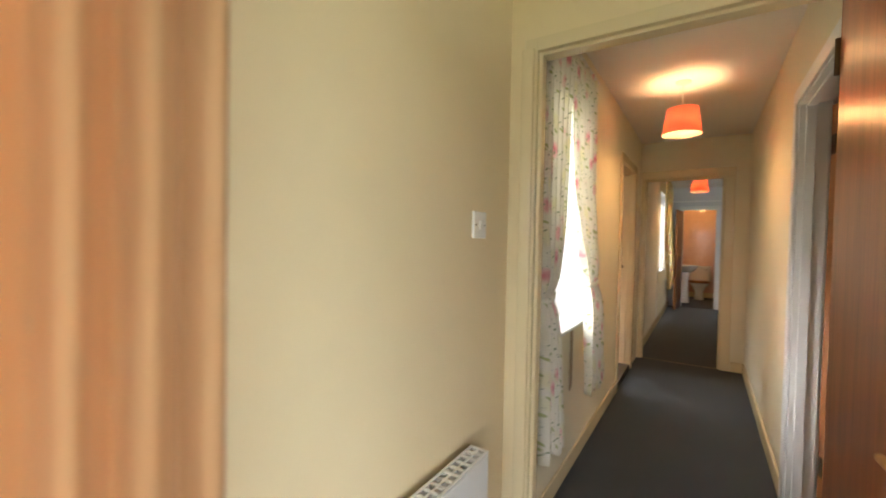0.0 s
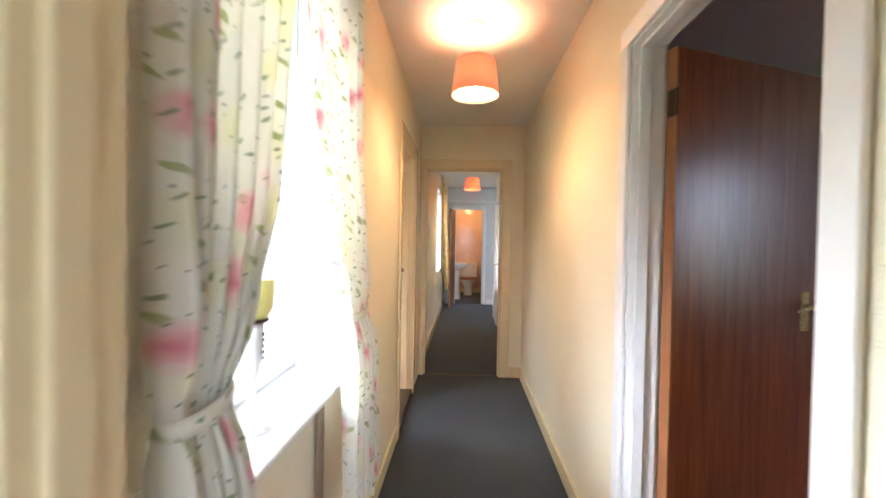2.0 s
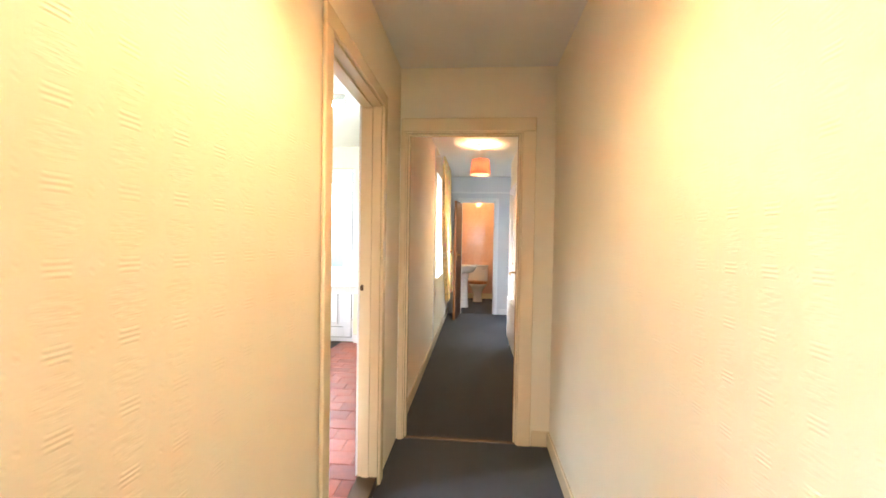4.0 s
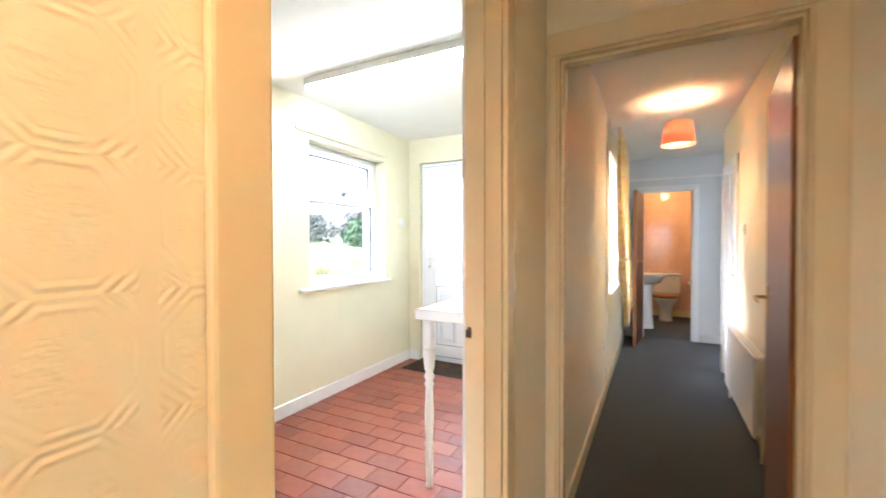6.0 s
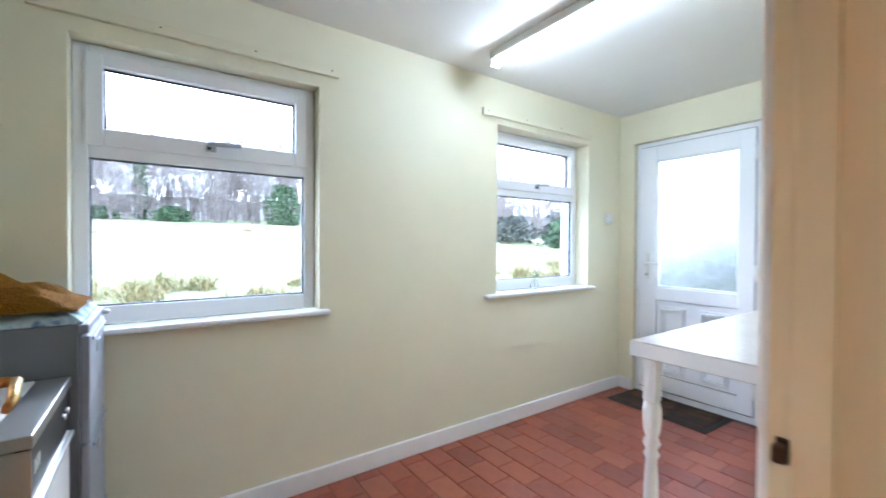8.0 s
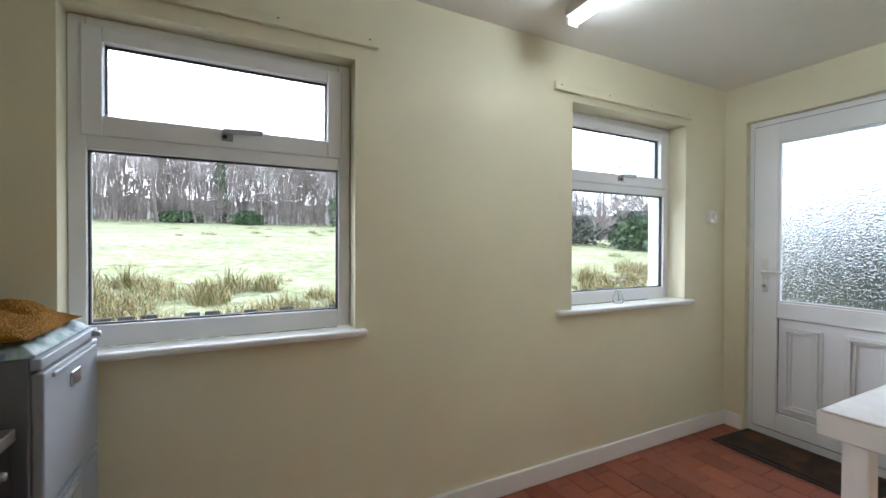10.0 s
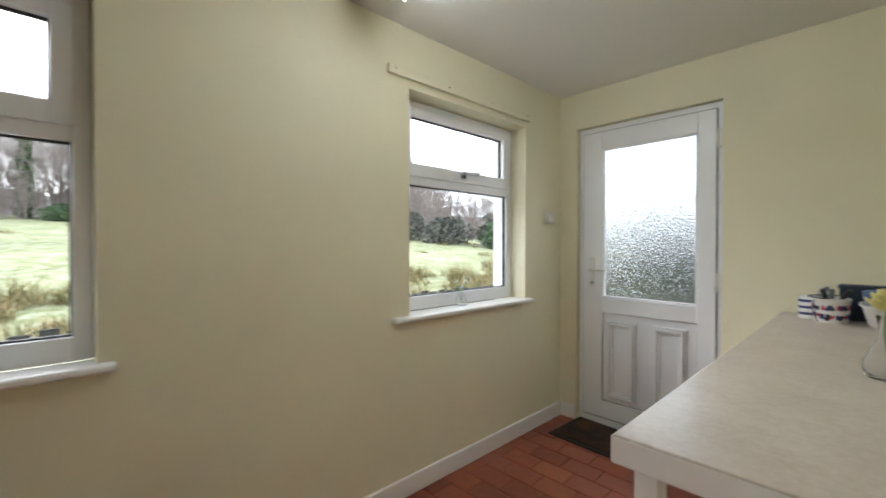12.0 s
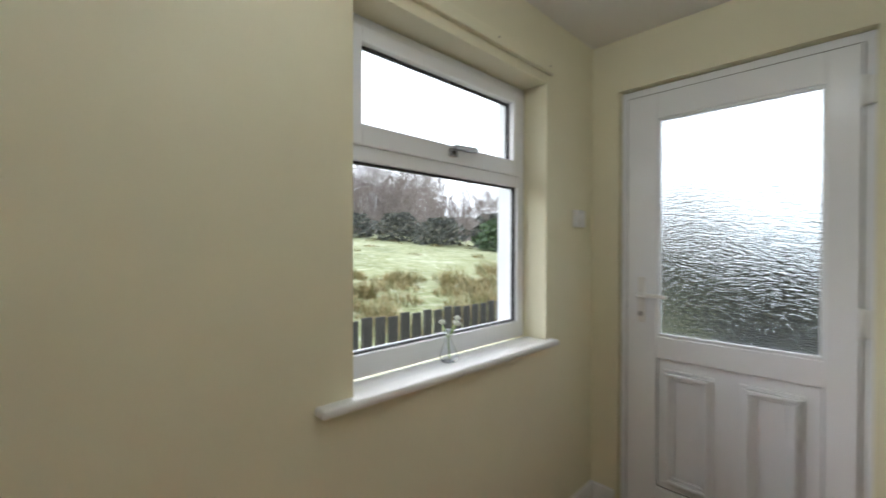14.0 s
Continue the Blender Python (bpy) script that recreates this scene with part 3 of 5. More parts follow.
casing("door_frame_3", "x", YE, YE + 0.1, 0.005, 0.73, 1.995, GLOSS, (-1, 1), (0.032, 0.085), label="cream gloss-painted frame of the rear passage door")
casing("door_frame_4", "y", -0.145, XL, 4.055, 4.80, 1.995, GLOSS, (-1, 1), 0.068, label="cream gloss-painted frame of the utility door", far=GLOSSW)
casing("door_frame_5", "x", BE, BE + 0.1, 0.19, 0.77, 1.995, GLOSSW, (-1,), 0.06, label="white painted frame of the bathroom door")
casing("door_frame_6", "y", XR, XR + 0.1, 7.945, 8.635, 1.975, GLOSSW, (-1,), 0.06, label="pale frame of the closed cupboard door")


structure("trim_bathroom_wall", box(XL, 1.30, BE - 0.018, BE - 0.0005, 2.145, 2.175, 0.005, 2), GLOSSW, "white painted rail above the bathroom door", "trim")
structure("carpet_bar", box(0.005, 0.73, 5.335, 5.365, 0.0, 0.004, 0.0015), BRONZE, "thin dark metal bar joining the two carpets", "threshold")


def leaf_door(name, hinge, angle, width, height, label, thick=0.04, material=None, hand_z=1.05, base=0.008, steel=None):
    """A flush veneered leaf, hinged at a vertical line; angle: the way from the hinge to the free edge, in degrees from +x."""
    m = pose(hinge[0], hinge[1], 0, 0, 0, angle)
    ob = thing(name, (hinge[0], hinge[1], 0), label, "door", "", "structure")
    material = material or DOOR
    part("leaf", moved(box(0.006, width - 0.006, -thick / 2, thick / 2, base, height, 0.001), m), material, ob)
    part("edge_lipping", moved(box(0.0, 0.0058, -thick / 2, thick / 2, base, height, 0.001), m), LIP, ob, "paler raw-looking hardwood edge strip")
    part("edge_lipping", moved(box(width - 0.0058, width, -thick / 2, thick / 2, base, height, 0.001), m), LIP, ob)
    for z in (0.22, height - 0.23):
        h = part("hinge", moved(joined(box(-0.004, 0.001, -thick / 2 - 0.001, thick / 2 - 0.008, z, z + 0.09, 0.0005), moved(turned([(0.006, 0), (0.006, 0.09)], 10), pose(-0.004, -thick / 2 - 0.004, z))), m), steel or BRONZE, ob, "brass butt hinge" if steel else "dark steel butt hinge")
    for s in (-1, 1):
        plate = part("handle_plate", moved(box(width - 0.085, width - 0.043, s * thick / 2, s * (thick / 2 + 0.005), hand_z - 0.075, hand_z + 0.075, 0.0015) if s > 0 else box(width - 0.085, width - 0.043, -thick / 2 - 0.005, -thick / 2, hand_z - 0.075, hand_z + 0.075, 0.0015), m), BRASS, ob, "brass handle plate")
        y1 = s * (thick / 2 + 0.005)
        y2 = s * (thick / 2 + 0.05)
        part("lever", moved(tube([(width - 0.064, y1, hand_z + 0.02), (width - 0.064, y2 - s * 0.008, hand_z + 0.02), (width - 0.07, y2, hand_z + 0.02), (width - 0.11, y2, hand_z + 0.021), (width - 0.155, y2, hand_z + 0.016), (width - 0.17, y2 - s * 0.006, hand_z + 0.008)], [0.009, 0.0075, 0.0075, 0.007, 0.0065, 0.005], 10), m), BRASS, plate, "curved brass lever")
    return ob


leaf_door("door_1", (0.862, 1.62), -91, 0.76, 1.955, "dark red-brown veneered front room door standing open", hand_z=1.0)
leaf_door("door_2", (1.062, 2.795), 21.5, 0.73, 1.955, "dark red-brown veneered sitting room door, half open, brass lever")
leaf_door("door_3", (0.743, 5.462), 84, 0.715, 1.975, "dark red-brown veneered rear passage door standing open", hand_z=1.03, steel=BRASS)
leaf_door("door_4", (-0.168, 4.052), 189, 0.71, 1.975, "dark brown veneered utility door opened against the appliances", hand_z=1.07, base=UF + 0.008)
leaf_door("door_5", (0.175, 9.965), -96, 0.62, 1.955, "dark brown bathroom door standing open into the passage", material=DARKWOOD)
leaf_door("door_6", (1.0, 8.64), -90, 0.69, 1.96, "pale painted cupboard door, closed", material=WHITE_WALL, thick=0.035, hand_z=1.0)
single("strike_plate", joined(box(-0.140, -0.106, 4.7965, 4.7998, 1.036, 1.066, 0.001), box(-0.140, -0.126, 4.780, 4.7968, 1.040, 1.062, 0.003, 2)), BRONZE, "dark metal strike plate set in the utility door jamb", "strike plate")
single("door_threshold", box(-0.145, XL + 0.004, 4.057, 4.798, -0.004, UF + 0.004, 0.002), BRONZE, "dark metal threshold strip between carpet and tiles", "threshold")


# ---- windows ----
HANDLE = shader("satin_grey_handle", (0.36, 0.37, 0.39), 0.3, 0.5)


def upvc_window(name, spec, xg, frame_depth=0.06):
    """A white plastic window in a wall along y: a small opening light over a fixed pane. spec: y from, y to, z from, z to of the opening."""
    y0, y1, z0, z1 = spec
    y0, y1, z0, z1 = y0 + 0.002, y1 - 0.002, z0 + 0.026, z1 - 0.002
    ob = thing(name, (xg, (y0 + y1) / 2, z0), "white plastic window with a small top light and fixed lower pane", "window", "", "structure")
    xi, xo = xg + 0.022, xg - 0.045
    bar = z0 + (z1 - z0) * 0.605
    ft = 0.05
    fr = part("window_frame", box(xo, xi, y0, y0 + ft, z0, z1, 0.004, 2), UPVC, ob)
    part("window_frame", box(xo, xi, y1 - ft, y1, z0, z1, 0.004, 2), UPVC, ob)
    part("window_frame", box(xo, xi, y0 + ft, y1 - ft, z0, z0 + 0.075, 0.004, 2), UPVC, ob)
    part("window_frame", box(xo, xi, y0 + ft, y1 - ft, z1 - 0.045, z1, 0.004, 2), UPVC, ob)
    part("transom", box(xo, xi, y0 + ft, y1 - ft, bar - 0.005, bar + 0.055, 0.004, 2), UPVC, ob)
    sash = box(xg - 0.02, xi + 0.014, y0 + ft - 0.012, y0 + 0.098, bar + 0.043, z1 - 0.033, 0.005, 2)
    sash = joined(sash, box(xg - 0.02, xi + 0.014, y1 - 0.098, y1 - ft + 0.012, bar + 0.043, z1 - 0.033, 0.005, 2))
    sash = joined(sash, box(xg - 0.02, xi + 0.0138, y0 + 0.098, y1 - 0.098, bar + 0.043, bar + 0.112, 0.005, 2))
    sash = joined(sash, box(xg - 0.02, xi + 0.0138, y0 + 0.098, y1 - 0.098, z1 - 0.085, z1 - 0.033, 0.005, 2))
    s = part("opening_light", sash, UPVC, ob, "white plastic opening top light")
    ym = (y0 + y1) / 2
    hd = part("window_handle", joined(box(xi + 0.014, xi + 0.030, ym - 0.02, ym + 0.02, bar + 0.066, bar + 0.098, 0.003), moved(box(-0.010, 0.010, -0.015, 0.125, -0.010, 0.010, 0.005, 2), pose(xi + 0.040, ym, bar + 0.098, 4, 0, 4))), HANDLE, s, "pale grey cockspur handle")
    part("lock_button", moved(turned([(0.008, 0), (0.008, 0.008)], 10), pose(xi + 0.030, ym - 0.008, bar + 0.078, 0, 90, 0)), BLACK, hd)
    # dark gaskets round both panes, and the panes
    for n2, a, b3, lo, hi in (("lower", y0 + ft, y1 - ft, z0 + 0.075, bar - 0.005), ("upper", y0 + 0.098, y1 - 0.098, bar + 0.112, z1 - 0.085)):
        g = 0.006
        gask = joined(box(xg - 0.012, xg + 0.008, a, b3, hi - g, hi - 0.0005), box(xg - 0.012, xg + 0.008, a, b3, lo + 0.0005, lo + g), box(xg - 0.012, xg + 0.008, a + 0.0005, a + g, lo + g, hi - g), box(xg - 0.012, xg + 0.008, b3 - g, b3 - 0.0005, lo + g, hi - g))
        part("gasket", gask, SEALGAP, ob, "black rubber gasket")
        p = part("pane", box(xg - 0.004, xg, a + g, b3 - g, lo + g, hi - g), PANE, ob, "clear glass pane")
        p.visible_shadow = False
    return ob


upvc_window("window_1", W1, -2.150)
upvc_window("window_2", W2, -2.186)
structure("window_sill_1", box(UW - 0.080, UW + 0.042, 3.85, 4.915, 0.93, 0.956, 0.01, 3), GLOSSW, "white gloss-painted window board with a rounded nose", "window sill")
structure("window_sill_2", box(UW - 0.116, UW + 0.042, 5.97, 7.14, 0.93, 0.956, 0.01, 3), GLOSSW, "white gloss-painted window board with a rounded nose", "window sill")
for y0, y1, z in ((3.80, 4.965, 2.15), (5.945, 7.12, 2.15)):
    ob = thing("curtain_batten", (UW, (y0 + y1) / 2, z), "cream-painted wooden batten fixed above the window", "curtain batten", "battens above the windows")
    bt = part("batten", box(UW, UW + 0.022, y0, y1, z, z + 0.045, 0.004, 2), PALE, ob)
    for k in range(4):
        y = y0 + 0.04 + k * (y1 - y0 - 0.08) / 3
        part("screw_head", moved(turned([(0.004, 0), (0.003, 0.0015)], 8), pose(UW + 0.022, y, z + 0.028, 0, 90, 0)), BRONZE, bt)


def timber_window(name, y0, y1, z0, z1, label):
    xg = -0.26
    ob = thing(name, (xg, (y0 + y1) / 2, z0), label, "window", "", "structure")
    t = 0.05
    for a in ((y0, y0 + t, z0, z1), (y1 - t, y1, z0, z1), (y0 + t, y1 - t, z0, z0 + t), (y0 + t, y1 - t, z1 - t, z1)):
        part("window_frame", box(xg - 0.03, xg + 0.03, a[0], a[1], a[2], a[3], 0.004, 2), UPVC, ob)
    p = part("pane", box(xg - 0.002, xg + 0.002, y0 + t, y1 - t, z0 + t, z1 - t), PANE, ob)
    p.visible_shadow = False
    return ob


timber_window("window_3", 1.982, 2.818, 0.84, 2.158, "white framed passage window, daylight behind")
timber_window("window_4", 7.802, 8.798, 0.84, 2.158, "white framed rear passage window, daylight behind")
timber_window("window_5", -0.948, 0.418, 0.752, 2.098, "white framed front room window behind a curtain")
structure("window_sill_3", box(-0.225, XL + 0.03, 1.95, 2.85, 0.815, 0.838, 0.008, 3), GLOSSW, "white gloss-painted deep window board", "window sill")
structure("window_sill_4", box(-0.225, XL + 0.03, 7.77, 8.83, 0.815, 0.838, 0.008, 3), GLOSSW, "white gloss-painted deep window board", "window sill")


# ---- the back door ----
def back_door():
    x0, x1, z1, yf = -1.908, -1.017, 2.150, 7.578
    fr = thing("door_frame_7", ((x0 + x1) / 2, yf, 0), "white plastic frame of the back door", "door frame", "", "structure")
    for a in ((x0, x0 + 0.045, UF, z1), (x1 - 0.045, x1, UF, z1), (x0 + 0.045, x1 - 0.045, z1 - 0.05, z1), (x0 + 0.045, x1 - 0.045, UF, UF + 0.05)):
        part("frame_bar", box(a[0], a[1], yf, yf + 0.07, a[2], a[3], 0.004, 2), UPVC, fr)
    ob = thing("door_7", ((x0 + x1) / 2, yf, 0.05), "white plastic back door, rippled glass over two raised panels", "door", "", "structure")
    lx0, lx1, lz0, lz1, y0, y1 = x0 + 0.034, x1 - 0.034, 0.102, z1 - 0.04, yf - 0.014, yf + 0.052
    gx0, gx1, gz0, gz1 = -1.735, -1.147, 0.947, 1.988
    px0, px1, pz0, pz1 = gx0 + 0.003, gx1 - 0.003, 0.222, 0.842
    lf = part("stile", box(lx0, gx0, y0, y1, lz0, lz1, 0.005, 2), UPVC, ob)
    part("stile", box(gx1, lx1, y0, y1, lz0, lz1, 0.005, 2), UPVC, ob)
    part("rail", box(gx0, gx1, y0, y1, gz1, lz1, 0.005, 2), UPVC, ob)
    part("rail", box(gx0, gx1, y0, y1, pz1, gz0, 0.005, 2), UPVC, ob)
    part("rail", box(gx0, gx1, y0, y1, lz0, pz0, 0.005, 2), UPVC, ob)
    pl = part("lower_panel", box(gx0, gx1, y0 + 0.018, y1 - 0.01, pz0, pz1, 0.002), UPVC, ob, "white moulded lower panel")
    for a0, a1 in ((-1.707, -1.505), (-1.402, -1.203)):
        lo, hi = 0.247, 0.797
        bm = bmesh.new()
        ys = y0 + 0.018
        for k, (ins, out) in enumerate(((0.0, 0.012), (0.016, 0.031), (0.032, 0.016))):
            w = 0.0155
            for q in ((a0 + ins, a1 - ins, lo + ins, lo + ins + w), (a0 + ins, a1 - ins, hi - ins - w, hi - ins), (a0 + ins, a0 + ins + w, lo + ins + w, hi - ins - w), (a1 - ins - w, a1 - ins, lo + ins + w, hi - ins - w)):
                add_box(bm, q[0], q[1], ys - out, ys, q[2], q[3])
        part("raised_moulding", bevelled(bm, 0.003), UPVC, pl, "stepped raised panel moulding")
    bead = joined(box(gx0 - 0.001, gx1 + 0.001, y0 + 0.006, y0 + 0.026, gz1 - 0.012, gz1 + 0.001, 0.003), box(gx0 - 0.001, gx1 + 0.001, y0 + 0.006, y0 + 0.026, gz0 - 0.001, gz0 + 0.014, 0.003), box(gx0 - 0.001, gx0 + 0.012, y0 + 0.006, y0 + 0.026, gz0, gz1, 0.003), box(gx1 - 0.012, gx1 + 0.001, y0 + 0.006, y0 + 0.026, gz0, gz1, 0.003))
    part("glazing_bead", bead, UPVC, ob)
    g = part("pane", box(gx0 + 0.004, gx1 - 0.004, y0 + 0.026, y0 + 0.032, gz0 + 0.004, gz1 - 0.004), FROST, ob, "rippled obscure glass pane")
    g.visible_shadow = False
    # Dark strips stand for the shaded gaps round the leaf and lower panel.
    for a in ((lx0 - 0.004, lx0 - 0.0003, lz0, lz1), (lx1 + 0.0003, lx1 + 0.004, lz0, lz1), (lx0, lx1, lz1 + 0.0003, lz1 + 0.004), (lx0, lx1, lz0 - 0.006, lz0 - 0.0003)):
        part("shadow_gap", box(a[0], a[1], yf - 0.004, yf - 0.0005, a[2], a[3]), SEALGAP, ob, "dark strip standing for the shadow gap")
    for a in ((gx0, gx1, pz1 - 0.003, pz1), (gx0, gx1, pz0, pz0 + 0.003), (gx0, gx0 + 0.003, pz0, pz1), (gx1 - 0.003, gx1, pz0, pz1)):
        part("shadow_gap", box(a[0], a[1], y0 + 0.0172, y0 + 0.0182, a[2], a[3]), SEALGAP, ob)
    hx = -1.802
    plate = part("handle_plate", box(hx - 0.017, hx + 0.017, y0 - 0.011, y0, 1.009, 1.229, 0.006, 3), PLASTIC, ob, "white handle backplate")
    part("lever", tube([(hx, y0 - 0.01, 1.142), (hx, y0 - 0.045, 1.142), (hx + 0.012, y0 - 0.052, 1.142), (hx + 0.07, y0 - 0.053, 1.144), (hx + 0.125, y0 - 0.05, 1.142)], [0.011, 0.010, 0.010, 0.009, 0.008], 10), PLASTIC, plate, "white lever handle")
    part("lock_cylinder", moved(turned([(0.012, 0), (0.012, 0.012), (0.010, 0.014)], 14), pose(hx, y0 - 0.01, 1.05, 90, 0, 0)), STEEL, plate, "steel key cylinder")
    for z in (0.27, 1.10, 1.935):
        part("hinge", joined(box(x1 - 0.03, x1 - 0.002, yf - 0.022, yf - 0.0005, z - 0.05, z + 0.05, 0.004, 2), turned([(0.008, -0.055), (0.009, 0.0), (0.008, 0.055)], 10, (x1 - 0.03, yf - 0.02, z))), PLASTIC, ob, "white door hinge")
    structure("door_threshold_step", box(x0, x1, UN + 0.001, yf + 0.16, -0.02, UF, 0.002), GROUT, "dark sill under the back door", "threshold")


back_door()


# ---- lamps ----
def pendant(x, y, top):
    ob = thing("pendant_lamp", (x, y, top), "coral fabric drum shade hanging from a white ceiling rose, lit", "ceiling lamp", "pendant lamps of the passages")
    part("ceiling_rose", turned([(0.012, -0.028), (0.034, -0.024), (0.046, -0.008), (0.047, 0.0)], 24, (x, y, top)), PLASTIC, ob)
    part("flex", tube([(x, y, top - 0.028), (x, y, top - 0.16)], 0.003, 8), PLASTIC, ob, "white flex")
    part("lamp_holder", turned([(0.012, -0.222), (0.017, -0.215), (0.017, -0.185), (0.010, -0.165), (0.005, -0.155)], 16, (x, y, top)), PLASTIC, ob)
    bm = bmesh.new()
    rings = []
    for r, z in ((0.122, -0.36), (0.097, -0.182)):
        for d in (0.0, 0.003):
            rings.append([bm.verts.new((x + (r - d) * math.cos(a), y + (r - d) * math.sin(a), top + z)) for a in (2 * math.pi * k / 40 for k in range(40))])
    for a, b2 in ((0, 2), (3, 1), (1, 0), (2, 3)):
        for k in range(40):
            f = bm.faces.new((rings[a][k], rings[a][(k + 1) % 40], rings[b2][(k + 1) % 40], rings[b2][k]))
            f.smooth = True
    sh = part("shade", bm, SHADE, ob, "coral fabric drum shade")
    for r, z in ((0.122, -0.36), (0.097, -0.182)):
        part("shade_ring", tube([(x + r * math.cos(a), y + r * math.sin(a), top + z) for a in (2 * math.pi * k / 32 for k in range(33))], 0.0016, 6), PLASTIC, sh)
    for k in range(3):
        a = 2.1 * k
        part("shade_spoke", tube([(x + 0.015 * math.cos(a), y + 0.015 * math.sin(a), top - 0.19), (x + 0.096 * math.cos(a), y + 0.096 * math.sin(a), top - 0.184)], 0.0013, 5), STEEL, sh)
    g = part("bulb", turned([(0.002, -0.318), (0.018, -0.312), (0.029, -0.295), (0.03, -0.28), (0.022, -0.252), (0.013, -0.230), (0.012, -0.222)], 18, (x, y, top)), BULB, ob, "glowing pearl bulb")
    g.visible_shadow = False
    return ob


BULB = shader("glowing_bulb", (1, 0.9, 0.75), 0.5, Emission_Strength=25.0)
BULB.node_tree.nodes["Principled BSDF"].inputs["Emission Color"].default_value = (1.0, 0.72, 0.42, 1)
pendant(0.42, 3.5, CH)
pendant(0.491, 7.52, CH2)

TUBE = shader("lit_fluorescent_tube", (1, 1, 1), 0.5, Emission_Strength=36.0)
TUBE.node_tree.nodes["Principled BSDF"].inputs["Emission Color"].default_value = (0.97, 1.0, 0.98, 1)


def strip_light():
    x0, x1, y = -1.79, -0.55, 5.80
    ob = thing("strip_light", (x0, y, CU), "white fluorescent batten with one bare lit tube", "strip light")
    part("batten_body", box(x0 + 0.015, x1 - 0.015, y - 0.03, y + 0.03, CU - 0.045, CU, 0.006, 2), PLASTIC, ob)
    for a in (x0 + 0.006, x1 - 0.024):
        part("tube_holder", box(a, a + 0.018, y - 0.016, y + 0.045, CU - 0.085, CU - 0.04, 0.005, 2), PLASTIC, ob)
    part("tube", moved(turned([(0.0125, 0), (0.0125, x1 - x0 - 0.05)], 14), pose(x0 + 0.025, y + 0.022, CU - 0.066, 0, 90, 0)), TUBE, ob, "glowing fluorescent tube")


strip_light()


# ---- switches and small fittings ----
def wall_switch(name, at, facing, w, h, label, screws=True):
    """A square plate on a wall; facing: degrees about z of the wall's normal from +x."""
    m = pose(*at, 0, 0, facing)
    ob = thing(name, at, label, "switch")
    part("plate", moved(box(0.0, 0.009, -w / 2, w / 2, -h / 2, h / 2, 0.003, 2), m), PLASTIC, ob)
    part("rocker", moved(moved(box(0.0, 0.006, -0.008, 0.008, -0.014, 0.014, 0.0015), pose(0.008, 0, 0, 0, 5, 0)), m), PLASTIC, ob, "cream rocker")
    for s in (-1, 1):
        part("screw", moved(turned([(0.0035, 0), (0.003, 0.001)], 8), m @ pose(0.009, s * w * 0.36, 0, 0, 90, 0)), BRONZE, ob)
    return ob


wall_switch("light_switch", (XL, 1.413, 1.347), 0, 0.086, 0.086, "white plastic light switch on the cream wall")
wall_switch("light_switch", (XR, 1.872, 1.35), 180, 0.086, 0.086, "white plastic light switch on the papered wall")
wall_switch("light_switch", (XR, 7.62, 1.40), 180, 0.086, 0.086, "white plastic light switch in the rear passage")
ob = thing("thermostat", (UW, 7.363, 1.512), "white plastic wall thermostat beside the window", "thermostat")
part("case", box(UW, UW + 0.03, 7.323, 7.405, 1.472, 1.556, 0.006, 2), PLASTIC, ob)
part("dial", moved(turned([(0.022, 0), (0.021, 0.008), (0.018, 0.01)], 20), pose(UW + 0.03, 7.364, 1.514, 0, 90, 0)), PLASTIC, ob)


def radiator(name, x, facing, y0, y1, z0, z1, label, depth=0.09):
    """A panel radiator on a wall along y; x: the wall, facing: +1 or -1."""
    ob = thing(name, (x, (y0 + y1) / 2, z0), label, "radiator")
    f = x + facing * depth
    bk = x + facing * 0.025
    lo, hi = min(f, f - facing * 0.012), max(f, f - facing * 0.012)
    bm = box(lo, hi, y0, y1, z0, z1 - 0.01, 0.005, 2)
    part("front_panel", bm, RADWHITE, ob)
    part("back_panel", box(min(bk, bk + facing * 0.012), max(bk, bk + facing * 0.012), y0 + 0.004, y1 - 0.004, z0, z1 - 0.012, 0.004), RADWHITE, ob)
    for a in (y0, y1 - 0.008):
        part("side_panel", box(min(bk + facing * 0.0125, f - facing * 0.0125), max(bk + facing * 0.0125, f - facing * 0.0125), a, a + 0.008, z0 + 0.02, z1 - 0.012, 0.002), RADWHITE, ob)
    g0, g1 = min(bk, f), max(bk, f)
    gr = part("top_grille", joined(box(g0, g0 + 0.01, y0, y1, z1 - 0.0095, z1, 0.002), box(g1 - 0.01, g1, y0, y1, z1 - 0.0095, z1, 0.002), box((g0 + g1) / 2 - 0.004, (g0 + g1) / 2 + 0.004, y0, y1, z1 - 0.008, z1 - 0.001, 0.001)), RADWHITE, ob)
    count = int((y1 - y0) / 0.032)
    for k in range(count + 1):
        y = y0 + 0.006 + k * (y1 - y0 - 0.012) / count
        part("slat", box(g0 + 0.01, g1 - 0.01, y - 0.006, y + 0.006, z1 - 0.0085, z1 - 0.0008), RADWHITE, gr)
    for a in (y0 - 0.02, y1 + 0.02):
        part("pipe", tube([(x + facing * 0.05, a, 0.0), (x + facing * 0.05, a, z0 + 0.03), (x + facing * 0.05, (y0 + 0.01) if a < y0 else (y1 - 0.01), z0 + 0.04)], 0.0075, 8), RADWHITE, ob)
    v2 = part("valve", turned([(0.013, 0), (0.017, 0.012), (0.017, 0.045), (0.012, 0.052)], 14, (x + facing * 0.05, y0 - 0.02, z0 + 0.03)), PLASTIC, ob)
    return ob


radiator("radiator", XL, 1, 0.40, 1.345, 0.12, 0.665, "white panel radiator with a slotted top on the cream wall")
radiator("radiator", XR, -1, 6.75, 7.86, 0.13, 0.62, "white panel radiator on the rear passage wall")


